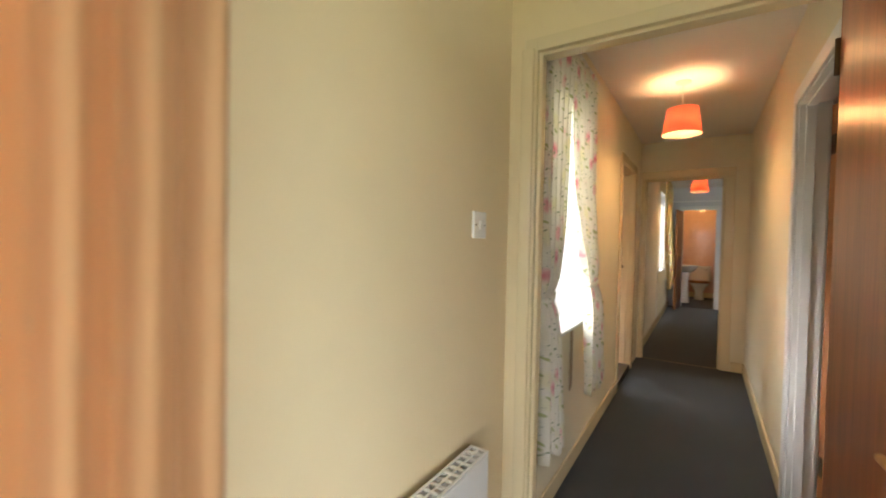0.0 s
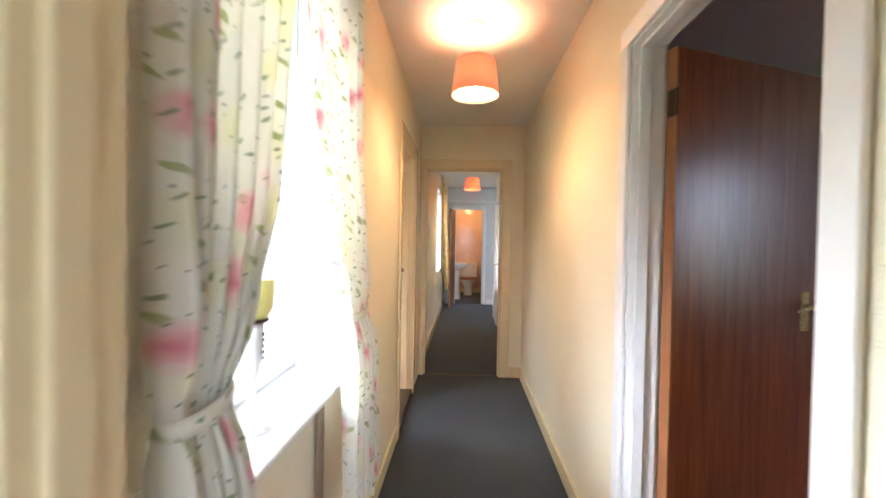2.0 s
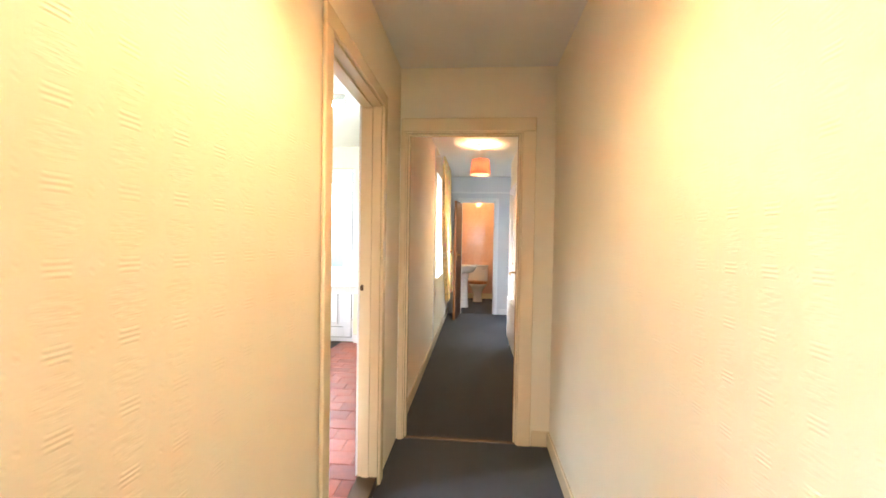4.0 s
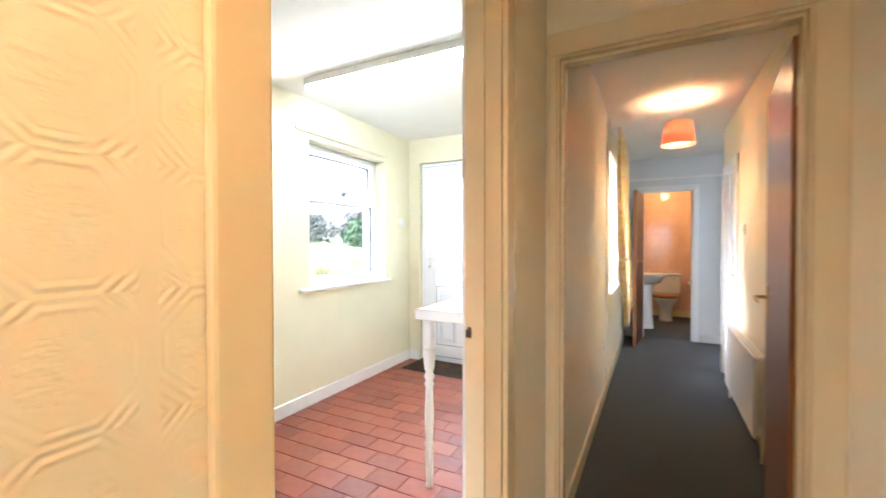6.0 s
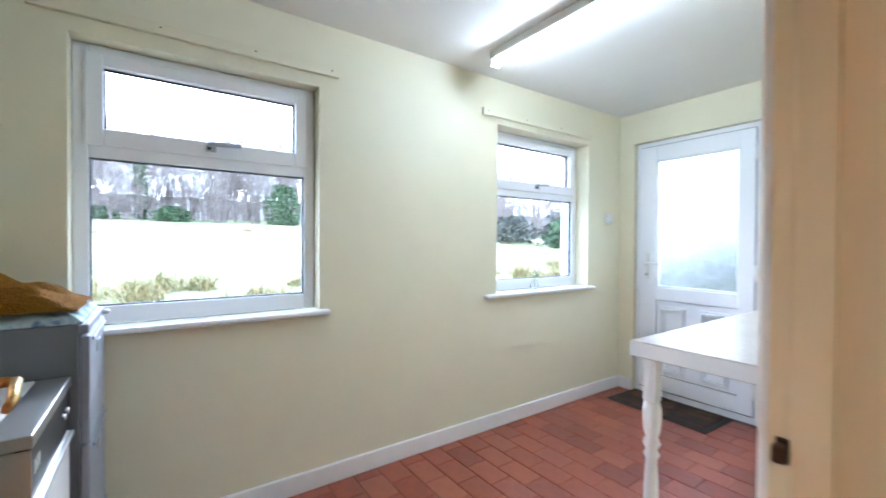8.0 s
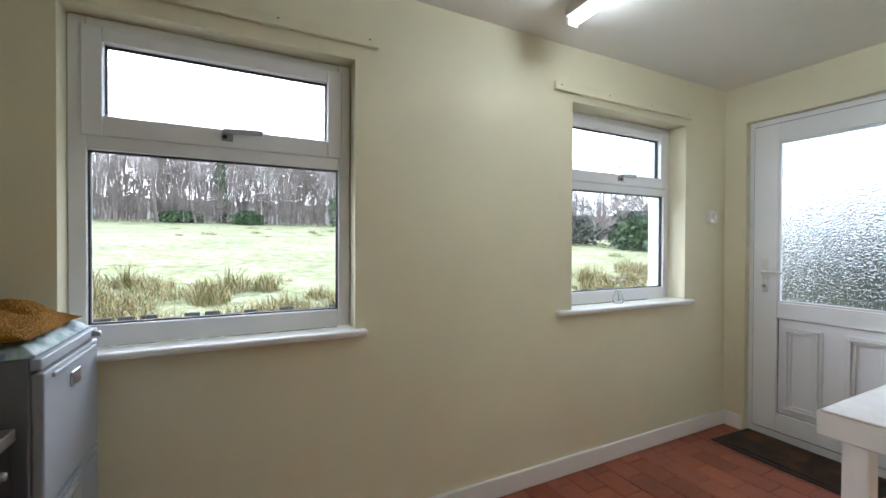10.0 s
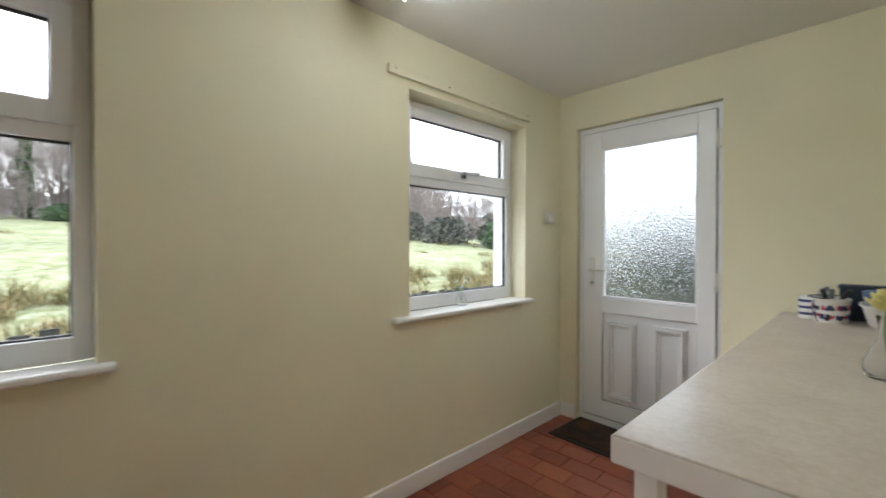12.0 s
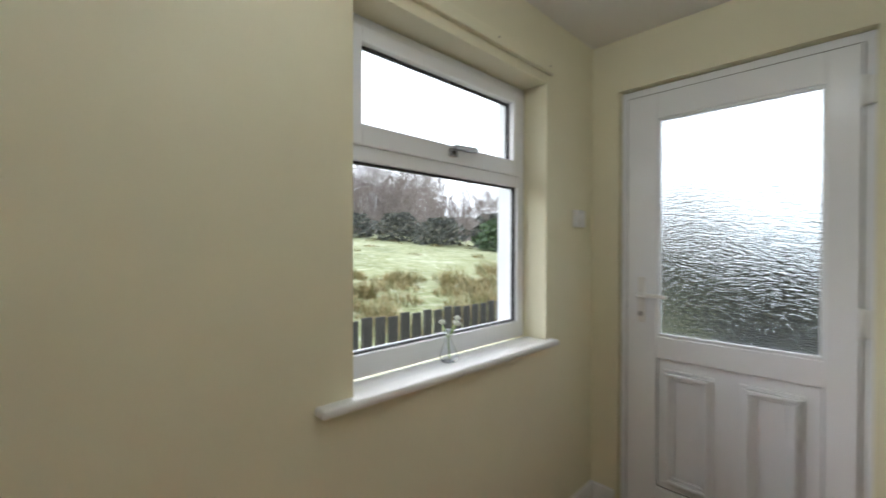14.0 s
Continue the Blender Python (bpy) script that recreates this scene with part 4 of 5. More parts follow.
# ---- curtains ----
def along(profile, z):
    """Values of a profile of (height, values...) rows, from the top down, eased between the rows."""
    if z >= profile[0][0]:
        return profile[0][1:]
    for a, b2 in zip(profile, profile[1:]):
        if z >= b2[0]:
            k = (a[0] - z) / (a[0] - b2[0])
            k = 0.5 * k + 0.5 * k * k * (3 - 2 * k)
            return tuple(p + (q - p) * k for p, q in zip(a[1:], b2[1:]))
    return profile[-1][1:]


def curtain(name, x, profile, material, label, tie=None, folds=5, amp=0.022, grid=(60, 70), group="", lining=None):
    """A gathered curtain on a wall along y. profile: rows of height, y from, y to and how far it stands out, from the top down; tie: the band's height."""
    cols, rows = grid
    z1, z0 = profile[0][0], profile[-1][0]
    y0, y1 = profile[0][1], profile[0][2]
    rnd = random.Random(int(y0 * 1000))
    ph = [rnd.uniform(0, 6.28) for _ in range(4)]
    bm = bmesh.new()
    weave = bm.loops.layers.uv.new("cloth")
    vs = []
    for r in range(rows + 1):
        q = r / rows
        z = z1 + (z0 - z1) * q
        ya, yb, out = along(profile, z)
        share = (yb - ya) / (y1 - y0)
        pinch = math.exp(-((z - tie) / 0.05) ** 2) if tie else 0.0
        row = []
        for c2 in range(cols + 1):
            u = c2 / cols
            y = ya + (yb - ya) * u
            deep = amp * (0.75 + 0.45 * min(1.6, 1 / share - 1) * (1 if tie else 0)) * (0.5 + 0.5 * min(1, q * 6 + 0.3)) * (1 - 0.45 * pinch)
            off = deep * math.sin(2 * math.pi * folds * u + ph[0] + 0.5 * math.sin(3 * q + ph[1])) + 0.35 * deep * math.sin(4.3 * math.pi * folds * u + ph[2] + 2 * q)
            sway = 0.006 * math.sin(5 * q + ph[3]) * q
            zz = z + (0.012 * math.sin(9 * u + ph[1]) if r == rows else 0)
            row.append(bm.verts.new((x + out + off + sway, y, zz)))
        vs.append(row)
    for r in range(rows):
        for c2 in range(cols):
            f = bm.faces.new((vs[r][c2], vs[r][c2 + 1], vs[r + 1][c2 + 1], vs[r + 1][c2]))
            f.smooth = True
            for corner, (i, k) in zip(f.loops, ((c2, r), (c2 + 1, r), (c2 + 1, r + 1), (c2, r + 1))):
                corner[weave].uv = (y0 + 1.7 * (y1 - y0) * i / cols, z1 + (z0 - z1) * k / rows)
    ob = thing(name, (x, (y0 + y1) / 2, z0), label, "curtain", group)
    body = part("drape", bm, material, ob)
    mod = body.modifiers.new("thickness", "SOLIDIFY")
    mod.thickness = 0.0025
    if tie:
        ya, yb, out = along(profile, tie)
        yc, w = (ya + yb) / 2, (yb - ya) / 2 + 0.006
        band = bmesh.new()
        strip = band.loops.layers.uv.new("cloth")
        ring = [(x + out + 0.036 * math.cos(a), yc + w * math.sin(a), tie + 0.014 * math.sin(a)) for a in (2 * math.pi * k / 28 for k in range(28))]
        lo = [band.verts.new((p[0], p[1], p[2] - 0.013)) for p in ring]
        mid = [band.verts.new((x + out + (p[0] - x - out) * 1.09, yc + (p[1] - yc) * 1.03, p[2])) for p in ring]
        hi = [band.verts.new((p[0], p[1], p[2] + 0.013)) for p in ring]
        for p, q in ((lo, mid), (mid, hi)):
            for k in range(28):
                f = band.faces.new((p[k], p[(k + 1) % 28], q[(k + 1) % 28], q[k]))
                f.smooth = True
                for corner in f.loops:
                    corner[strip].uv = (corner.vert.co.y + corner.vert.co.x, corner.vert.co.z)
        strap = part("tieback", band, material, ob, "matching tie-back band")
        strap.modifiers.new("thickness", "SOLIDIFY").thickness = 0.003
    # A flat brown upright strip before the wall, just below the window board.
    if lining:
        ly, lz = lining
        part("lining", moved(box(-0.002, 0.002, 0.0, 0.10, 0.0, 0.34, 0.001), pose(x - 0.034, ly, lz, 0, 0, 8)), BROWNSHEET, ob, "plain brown upright strip below the window board")
    return ob


def curtain_rail(y0, y1, x, z, label):
    ob = thing("curtain_rail", (x, (y0 + y1) / 2, z), label, "curtain rail")
    part("track", box(x - 0.006, x + 0.006, y0, y1, z, z + 0.022, 0.003), PLASTIC, ob)
    for y in (y0 + 0.1, (y0 + y1) / 2, y1 - 0.1):
        part("bracket", box(XL, x - 0.006, y - 0.008, y + 0.008, z + 0.004, z + 0.018, 0.002), PLASTIC, ob)


G1 = "rose print curtains of the passage window"
LEFT = [(2.26, 1.86, 2.34, 0.0), (1.90, 1.86, 2.26, 0.0), (1.55, 1.86, 2.18, 0.01), (1.37, 1.86, 2.13, 0.015), (1.22, 1.86, 2.02, 0.02), (1.07, 1.855, 1.965, 0.02), (0.85, 1.85, 2.01, 0.03), (0.40, 1.84, 2.03, 0.04)]
curtain("curtain", 0.0, LEFT, FLORAL, "white cotton curtain with rose print, tied back", 1.07, 6, 0.022, group=G1)
RIGHT = [(2.26, 2.26, 2.80, 0.0), (1.85, 2.30, 2.79, 0.0), (1.60, 2.35, 2.78, 0.0), (1.35, 2.46, 2.78, 0.01), (1.18, 2.55, 2.77, 0.02), (1.07, 2.60, 2.755, 0.03), (0.90, 2.58, 2.79, 0.05), (0.47, 2.50, 2.84, 0.075)]
curtain("curtain", 0.0, RIGHT, FLORAL, "white cotton curtain with rose print, tied back in sunlight", 1.07, 5, 0.02, group=G1, lining=(2.52, 0.47))
curtain_rail(1.80, 2.86, 0.0, 2.255, "white plastic curtain track above the passage window")
G2 = "rose print curtains of the rear passage window"
NEAR = [(2.34, 7.72, 8.24, 0.0), (1.75, 7.72, 8.16, 0.0), (1.35, 7.72, 8.05, 0.01), (1.15, 7.72, 7.96, 0.02), (0.95, 7.71, 8.00, 0.03), (0.55, 7.69, 8.06, 0.05)]
curtain("curtain", 0.05, NEAR, FLORALY, "yellow rose print curtain tied back at the rear window", 1.15, 5, 0.022, group=G2)
FAR = [(2.34, 8.32, 8.86, 0.0), (1.75, 8.40, 8.86, 0.0), (1.35, 8.52, 8.86, 0.01), (1.15, 8.62, 8.85, 0.02), (0.95, 8.58, 8.87, 0.03), (0.55, 8.52, 8.90, 0.05)]
curtain("curtain", 0.05, FAR, FLORALY, "yellow rose print curtain, daylight behind its folds", 1.15, 5, 0.022, group=G2)
curtain_rail(7.70, 8.90, 0.04, 2.34, "white plastic curtain track above the rear window")
PLAIN = [(2.30, -1.05, 0.535, 0.0), (0.12, -1.05, 0.535, 0.0)]
curtain("curtain", 0.035, PLAIN, ORANGE, "plain orange curtain hanging in deep folds", None, 21, 0.028, (210, 30))
curtain_rail(-1.1, 0.60, 0.02, 2.30, "white plastic curtain track in the front room")


# ---- ornaments on the passage window board ----
ob = thing("ornament_lamp", (-0.12, 2.32, 0.838), "small ornament with a pale yellow cup on a white lettered stem", "ornament")
part("foot", turned([(0.045, 0), (0.046, 0.006), (0.02, 0.014), (0.008, 0.03)], 20, (-0.12, 2.32, 0.838)), PLASTIC, ob)
stem = part("stem", turned([(0.008, 0.03), (0.009, 0.12), (0.022, 0.16), (0.026, 0.26)], 20, (-0.12, 2.32, 0.838)), PLASTIC, ob, "white stem with a line of dark lettering")
part("lettering", joined(*[box(-0.094, -0.0925, 2.315, 2.325, 0.838 + 0.17 + 0.014 * k, 0.838 + 0.178 + 0.014 * k) for k in range(5)]), BLACK, stem)
part("cup", turned([(0.03, 0.262), (0.045, 0.29), (0.05, 0.36), (0.047, 0.36), (0.04, 0.30)], 20, (-0.12, 2.32, 0.838)), shader("pale_yellow_glaze", (0.80, 0.74, 0.25), 0.3), ob, "pale yellow cup")
part("rim_band", turned([(0.034, 0.258), (0.036, 0.262), (0.036, 0.266)], 20, (-0.12, 2.32, 0.838)), BRONZE, ob)


# ---- utility room furniture ----
def worktop_table():
    x0, x1, y0, y1, z = -0.750, -0.146, 5.525, 7.533, 0.968
    ob = thing("worktop_table", (x0, y0, 0), "beige marbled worktop on white turned legs along the wall", "table")
    top = box(x0, x1, y0, y1, z - 0.055, z, 0.004, 3)
    part("tabletop", top, WORKTOP, ob, "beige marbled laminate worktop")
    part("edge_strip", box(x0 - 0.002, x0 - 0.0002, y0, y1, z - 0.052, z - 0.004, 0.0005), GLOSSW, ob, "off-white edge strip")
    part("edge_strip", box(x0, x1, y0 - 0.002, y0 - 0.0002, z - 0.052, z - 0.004, 0.0005), GLOSSW, ob, "off-white edge strip")
    part("wall_bearer", box(x1 - 0.03, x1 - 0.001, y0 + 0.1, y1 - 0.1, z - 0.1, z - 0.055, 0.002), GLOSSW, ob)
    prof = [(0.016, 0.0), (0.020, 0.01), (0.017, 0.03), (0.022, 0.09), (0.019, 0.15), (0.024, 0.165), (0.017, 0.18), (0.025, 0.20), (0.017, 0.22), (0.020, 0.24), (0.024, 0.32), (0.022, 0.40), (0.018, 0.47), (0.026, 0.485), (0.018, 0.50), (0.028, 0.52), (0.019, 0.54), (0.026, 0.56), (0.030, 0.60), (0.030, 0.625), (0.024, 0.655)]
    for k, (lx, ly) in enumerate(((x0 + 0.05, y0 + 0.05), (x1 - 0.05, y0 + 0.05), (x0 + 0.05, y1 - 0.05), (x1 - 0.05, y1 - 0.05))):
        part("leg", joined(turned([(1.0 * r, 1.10 * h3) for r, h3 in prof], 18, (lx, ly, UF)), box(lx - 0.022, lx + 0.022, ly - 0.022, ly + 0.022, 0.764, z - 0.055, 0.004, 2)), GLOSSW, ob, "white turned table leg")
    return ob


worktop_table()


def filing_cabinet():
    x0, x1, y0, y1, z1 = -2.022, -1.60, 3.40, 4.015, 1.045
    ob = thing("filing_cabinet", ((x0 + x1) / 2, (y0 + y1) / 2, 0), "grey steel filing cabinet with folded cloths on top", "filing cabinet")
    part("body", box(x0, x1, y0, y1 - 0.02, UF, z1, 0.004, 2), GREYMETAL, ob)
    part("top_rim", box(x0, x1, y1 - 0.0195, y1 + 0.002, z1 - 0.028, z1 - 0.001, 0.003, 2), LIGHTMETAL, ob)
    hs = [(0.065, 0.345), (0.352, 0.672), (0.679, 1.008)]
    for lo, hi in hs:
        d = part("drawer", box(x0 + 0.006, x1 - 0.006, y1 - 0.0195, y1 + 0.004, lo, hi, 0.004, 2), LIGHTMETAL, ob, "pale grey steel drawer front")
        part("handle", box(x0 + 0.05, x1 - 0.05, y1 + 0.0042, y1 + 0.012, hi - 0.022, hi - 0.010, 0.003, 2), LIGHTMETAL, d)
        part("label_holder", box((x0 + x1) / 2 - 0.035, (x0 + x1) / 2 + 0.035, y1 + 0.0042, y1 + 0.008, hi - 0.085, hi - 0.045, 0.001), STEEL, d)
    part("lock", moved(turned([(0.009, 0), (0.009, 0.02), (0.007, 0.022)], 12), pose(x0 + 0.05, y1 + 0.002, z1 - 0.015, -90, 0, 0)), STEEL, ob, "steel lock barrel")
    return ob


filing_cabinet()


def dishwasher():
    x0, x1, y0, y1, z1 = -1.578, -1.13, 3.38, 3.98, 0.90
    ob = thing("dishwasher", ((x0 + x1) / 2, (y0 + y1) / 2, 0), "slim white dishwasher with a black control panel and steel trim", "dishwasher")
    part("body", box(x0, x1, y0, y1 - 0.03, 0.08, z1 - 0.03, 0.004, 2), LIGHTMETAL, ob)
    part("lid", box(x0 - 0.001, x1 + 0.001, y0, y1 - 0.075, z1 - 0.0298, z1, 0.004, 2), PLASTIC, ob, "white laminate lid")
    part("front_trim", box(x0 - 0.001, x1 + 0.001, y1 - 0.0745, y1, z1 - 0.0298, z1 - 0.001, 0.003, 2), STEEL, ob, "brushed steel top trim")
    part("side_strip", box(x1 - 0.0, x1 + 0.003, y1 - 0.075, y1 - 0.002, 0.08, z1 - 0.032, 0.001), STEEL, ob)
    cp = part("control_panel", box(x0 + 0.003, x1 - 0.003, y1 - 0.0298, y1 - 0.006, z1 - 0.15, z1 - 0.031, 0.003, 2), BLACK, ob, "glossy black control panel")
    for k in range(3):
        part("button", moved(turned([(0.009, 0), (0.008, 0.008)], 12), pose(x0 + 0.05 + 0.028 * k, y1 - 0.006, z1 - 0.085, -90, 0, 0)), STEEL if k != 1 else DARKWOOD, cp)
    part("dial_marks", joined(*[box(x1 - 0.09 + 0.02 * k, x1 - 0.082 + 0.02 * k, y1 - 0.006, y1 - 0.0052, z1 - 0.1, z1 - 0.07) for k in range(3)]), PLASTIC, cp, "pale unreadable markings")
    d = part("door", box(x0 + 0.003, x1 - 0.003, y1 - 0.0298, y1 - 0.004, 0.10, z1 - 0.156, 0.004, 2), PLASTIC, ob, "white dishwasher door")
    part("door_trim", box(x0 + 0.003, x1 - 0.003, y1 - 0.004, y1 + 0.006, z1 - 0.172, z1 - 0.158, 0.002), STEEL, d)
    part("plinth", box(x0 + 0.01, x1 - 0.01, y0 + 0.02, y1 - 0.07, UF, 0.08, 0.002), BLACK, ob)
    return ob


dishwasher()


def cloth_pile(name, x0, x1, y0, y1, z, h, material, label, seed, slope=-0.5):
    """A folded cloth: a rounded, rumpled block with drooping rim."""
    bm = bmesh.new()
    bmesh.ops.create_grid(bm, x_segments=34, y_segments=34, size=0.5)
    for q in bm.verts:
        u, w = q.co.x, q.co.y
        e = max(abs(u), abs(w)) * 2
        hump = h * (1 - e ** 6) + 0.004
        n1 = noise.noise(Vector((u * 5 + seed, w * 5, seed))) * 0.4 + noise.noise(Vector((u * 13, w * 11 + seed, 0))) * 0.2
        q.co = Vector((x0 + (u + 0.5) * (x1 - x0) + 0.012 * n1, y0 + (w + 0.5) * (y1 - y0) + 0.015 * n1, z + max(0.003, hump * (1 + n1 * 1.3) * (1.0 - slope * w))))
    for f in bm.faces:
        f.smooth = True
    low = bmesh.ops.extrude_face_region(bm, geom=list(bm.faces))
    for q in low["geom"]:
        if isinstance(q, bmesh.types.BMVert):
            q.co.z = z + 0.001
    return single(name, bm, material, label, "cloth")


cloth_pile("folded_cloth", -2.0, -1.607, 3.45, 4.0, 1.045, 0.036, BLUECLOTH, "crumpled blue and green print cloth on the cabinet", 3.0)
cloth_pile("knitted_blanket", -1.98, -1.61, 3.42, 3.99, 1.085, 0.105, MUSTARD, "folded mustard yellow knitted blanket on the cabinet", 8.0, 1.5)
cloth_pile("folded_cover", -1.97, -1.66, 3.42, 3.76, 1.10, 0.15, MUSTARDPLAIN, "folded mustard yellow cotton cover on the blanket", 5.0, 0.4)
tagged(single("paper_tag", moved(box(-0.001, 0.001, 0, 0.05, -0.09, 0.0, 0.0005), pose(-1.592, 3.62, 1.042, 0, 6, 0)), shader("cream_card", (0.62, 0.56, 0.42), 0.8), "cream card tag hanging from the cloth", "tag"))

ob = thing("doormat", (-1.54, 7.365, UF), "brown patterned pile doormat with a black rubber border", "doormat")
part("backing", moved(box(-0.375, 0.375, -0.20, 0.20, 0.004, 0.011, 0.003), pose(-1.54, 7.365, UF - 0.003, 0, 0, -2.5)), MATEDGE, ob, "black rubber border")
part("mat_surface", moved(box(-0.335, 0.335, -0.165, 0.165, 0.0112, 0.019, 0.004, 2), pose(-1.54, 7.365, UF - 0.003, 0, 0, -2.5)), MAT, ob, "worn brown pile")


# ---- things on the worktop ----
WT = 0.968
tx, ty = -0.553, 7.33
ob = thing("plastic_tub", (tx, ty, WT), "white plastic tub with red and blue printing, brushes inside", "tub")
part("tub_wall", turned([(0.054, 0.0), (0.057, 0.003), (0.066, 0.100), (0.069, 0.102), (0.069, 0.110), (0.064, 0.110), (0.056, 0.02), (0.01, 0.012)], 28, (tx, ty, WT)), PLASTIC, ob)
rnd = random.Random(5)
PRINTS = [shader("print_red", (0.55, 0.03, 0.06), 0.4), shader("print_navy", (0.03, 0.04, 0.16), 0.4), shader("print_black", (0.02, 0.02, 0.025), 0.4)]
for k in range(22):
    a = math.radians(-172 + 15 * (k % 11) + rnd.uniform(-4, 4))
    z = WT + (0.030 if k < 11 else 0.072) + rnd.uniform(-0.006, 0.006)
    r = 0.0582 + 0.009 * (z - WT) / 0.1
    part("print_patch", moved(box(-0.0009, 0.0009, -rnd.uniform(0.004, 0.009), rnd.uniform(0.004, 0.009), -rnd.uniform(0.006, 0.016), rnd.uniform(0.006, 0.014)), pose(tx + r * math.cos(a), ty + r * math.sin(a), z, rnd.uniform(-40, 40), -5, math.degrees(a))), PRINTS[k * 7 % 3], ob)
mug = thing("striped_mug", (tx - 0.082, ty + 0.065, WT), "white mug with dark blue bands beside the tub", "mug")
part("mug_body", turned([(0.034, 0.0), (0.037, 0.004), (0.037, 0.105), (0.034, 0.105), (0.033, 0.01), (0.005, 0.008)], 24, (tx - 0.082, ty + 0.065, WT)), CERAMIC, mug)
for z in (0.018, 0.048, 0.078):
    part("band", turned([(0.0373, z), (0.0377, z + 0.002), (0.0377, z + 0.010), (0.0373, z + 0.012)], 24, (tx - 0.082, ty + 0.065, WT)), PRINTS[1], mug, "dark blue band")
for k in range(4):
    a = rnd.uniform(0, 6.28)
    part("brush_handle", tube([(tx, ty, WT + 0.02), (tx + 0.05 * math.cos(a), ty + 0.05 * math.sin(a), WT + 0.125), (tx + 0.068 * math.cos(a), ty + 0.068 * math.sin(a), WT + 0.15)], 0.009, 8), BLACK if k % 2 else GREYMETAL, ob)

single("black_cable", tube([(tx - 0.03 + 0.055 * math.cos(0.7 * k) * (1 - 0.04 * k), ty - 0.045 + 0.03 * math.sin(0.7 * k), WT + 0.125 - 0.002 * k) for k in range(14)] + [(tx - 0.055, ty - 0.06, WT + 0.06), (tx - 0.04, ty - 0.075, WT + 0.006)], 0.0025, 6), BLACK, "black cable looped over the tub's rim", "cable")
single("grey_jar_lid", turned([(0.026, 0.0), (0.028, 0.004), (0.028, 0.02), (0.024, 0.024)], 18, (tx - 0.02, ty + 0.02, WT + 0.112)), STEEL, "grey metal jar lid on the tub", "lid")
bx, by = -0.33, 7.32
ob = thing("washing_up_bowl", (bx, by, WT), "white plastic bowl full of grey household oddments", "bowl")
bm = bmesh.new()
rings = []
for hx, hy, z in ((0.095, 0.075, 0.0), (0.105, 0.085, 0.01), (0.125, 0.10, 0.088), (0.133, 0.107, 0.09), (0.133, 0.107, 0.096), (0.122, 0.097, 0.095), (0.10, 0.08, 0.02), (0.05, 0.04, 0.014)):
    rings.append([bm.verts.new((bx + hx * math.copysign(abs(math.cos(a)) ** 0.45, math.cos(a)), by + hy * math.copysign(abs(math.sin(a)) ** 0.45, math.sin(a)), WT + z)) for a in (2 * math.pi * (k + 0.5) / 36 for k in range(36))])
for lo, hi in zip(rings, rings[1:]):
    for k in range(36):
        bm.faces.new((lo[k], lo[(k + 1) % 36], hi[(k + 1) % 36], hi[k])).smooth = True
bm.faces.new(list(reversed(rings[0])))
bm.faces.new(rings[-1])
part("bowl_wall", bm, PLASTIC, ob)
GREYCLOTH, tr = cloth("grey_rag", (0.30, 0.31, 0.34), 0.02)
single("grey_rag", moved(turned([(0.03, 0.0), (0.09, 0.03), (0.10, 0.06), (0.075, 0.075), (0.02, 0.08)], 16, (0, 0, 0)), pose(bx - 0.02, by, WT + 0.045)), GREYCLOTH, "grey rag bundled in the bowl", "rag")
single("spray_bottle", moved(turned([(0.022, 0.0), (0.025, 0.01), (0.025, 0.16), (0.010, 0.185), (0.010, 0.21)], 16), pose(bx - 0.12, by + 0.04, WT + 0.125, 0, 83, 8)), shader("dull_blue_plastic", (0.10, 0.17, 0.34), 0.35), "dull blue plastic bottle lying across the bowl", "bottle")
ob = thing("storage_box", (-0.34, 7.48, WT), "dark blue cardboard box against the wall", "box")
NAVYCARD = painted("dark_blue_card", (0.02, 0.035, 0.06), 0.6, 60)
part("box_body", box(-0.53, -0.155, 7.44, 7.525, WT, WT + 0.145, 0.003), NAVYCARD, ob)
part("box_lid", box(-0.535, -0.150, 7.436, 7.529, WT + 0.1452, WT + 0.162, 0.003), NAVYCARD, ob)
single("dark_cloth_bag", moved(turned([(0.02, 0.0), (0.05, 0.01), (0.058, 0.05), (0.045, 0.085), (0.015, 0.10)], 16), pose(-0.205, 7.36, WT + 0.05)), shader("dark_grey_cloth", (0.05, 0.055, 0.07), 0.9), "dark grey cloth bag by the corner", "bag")


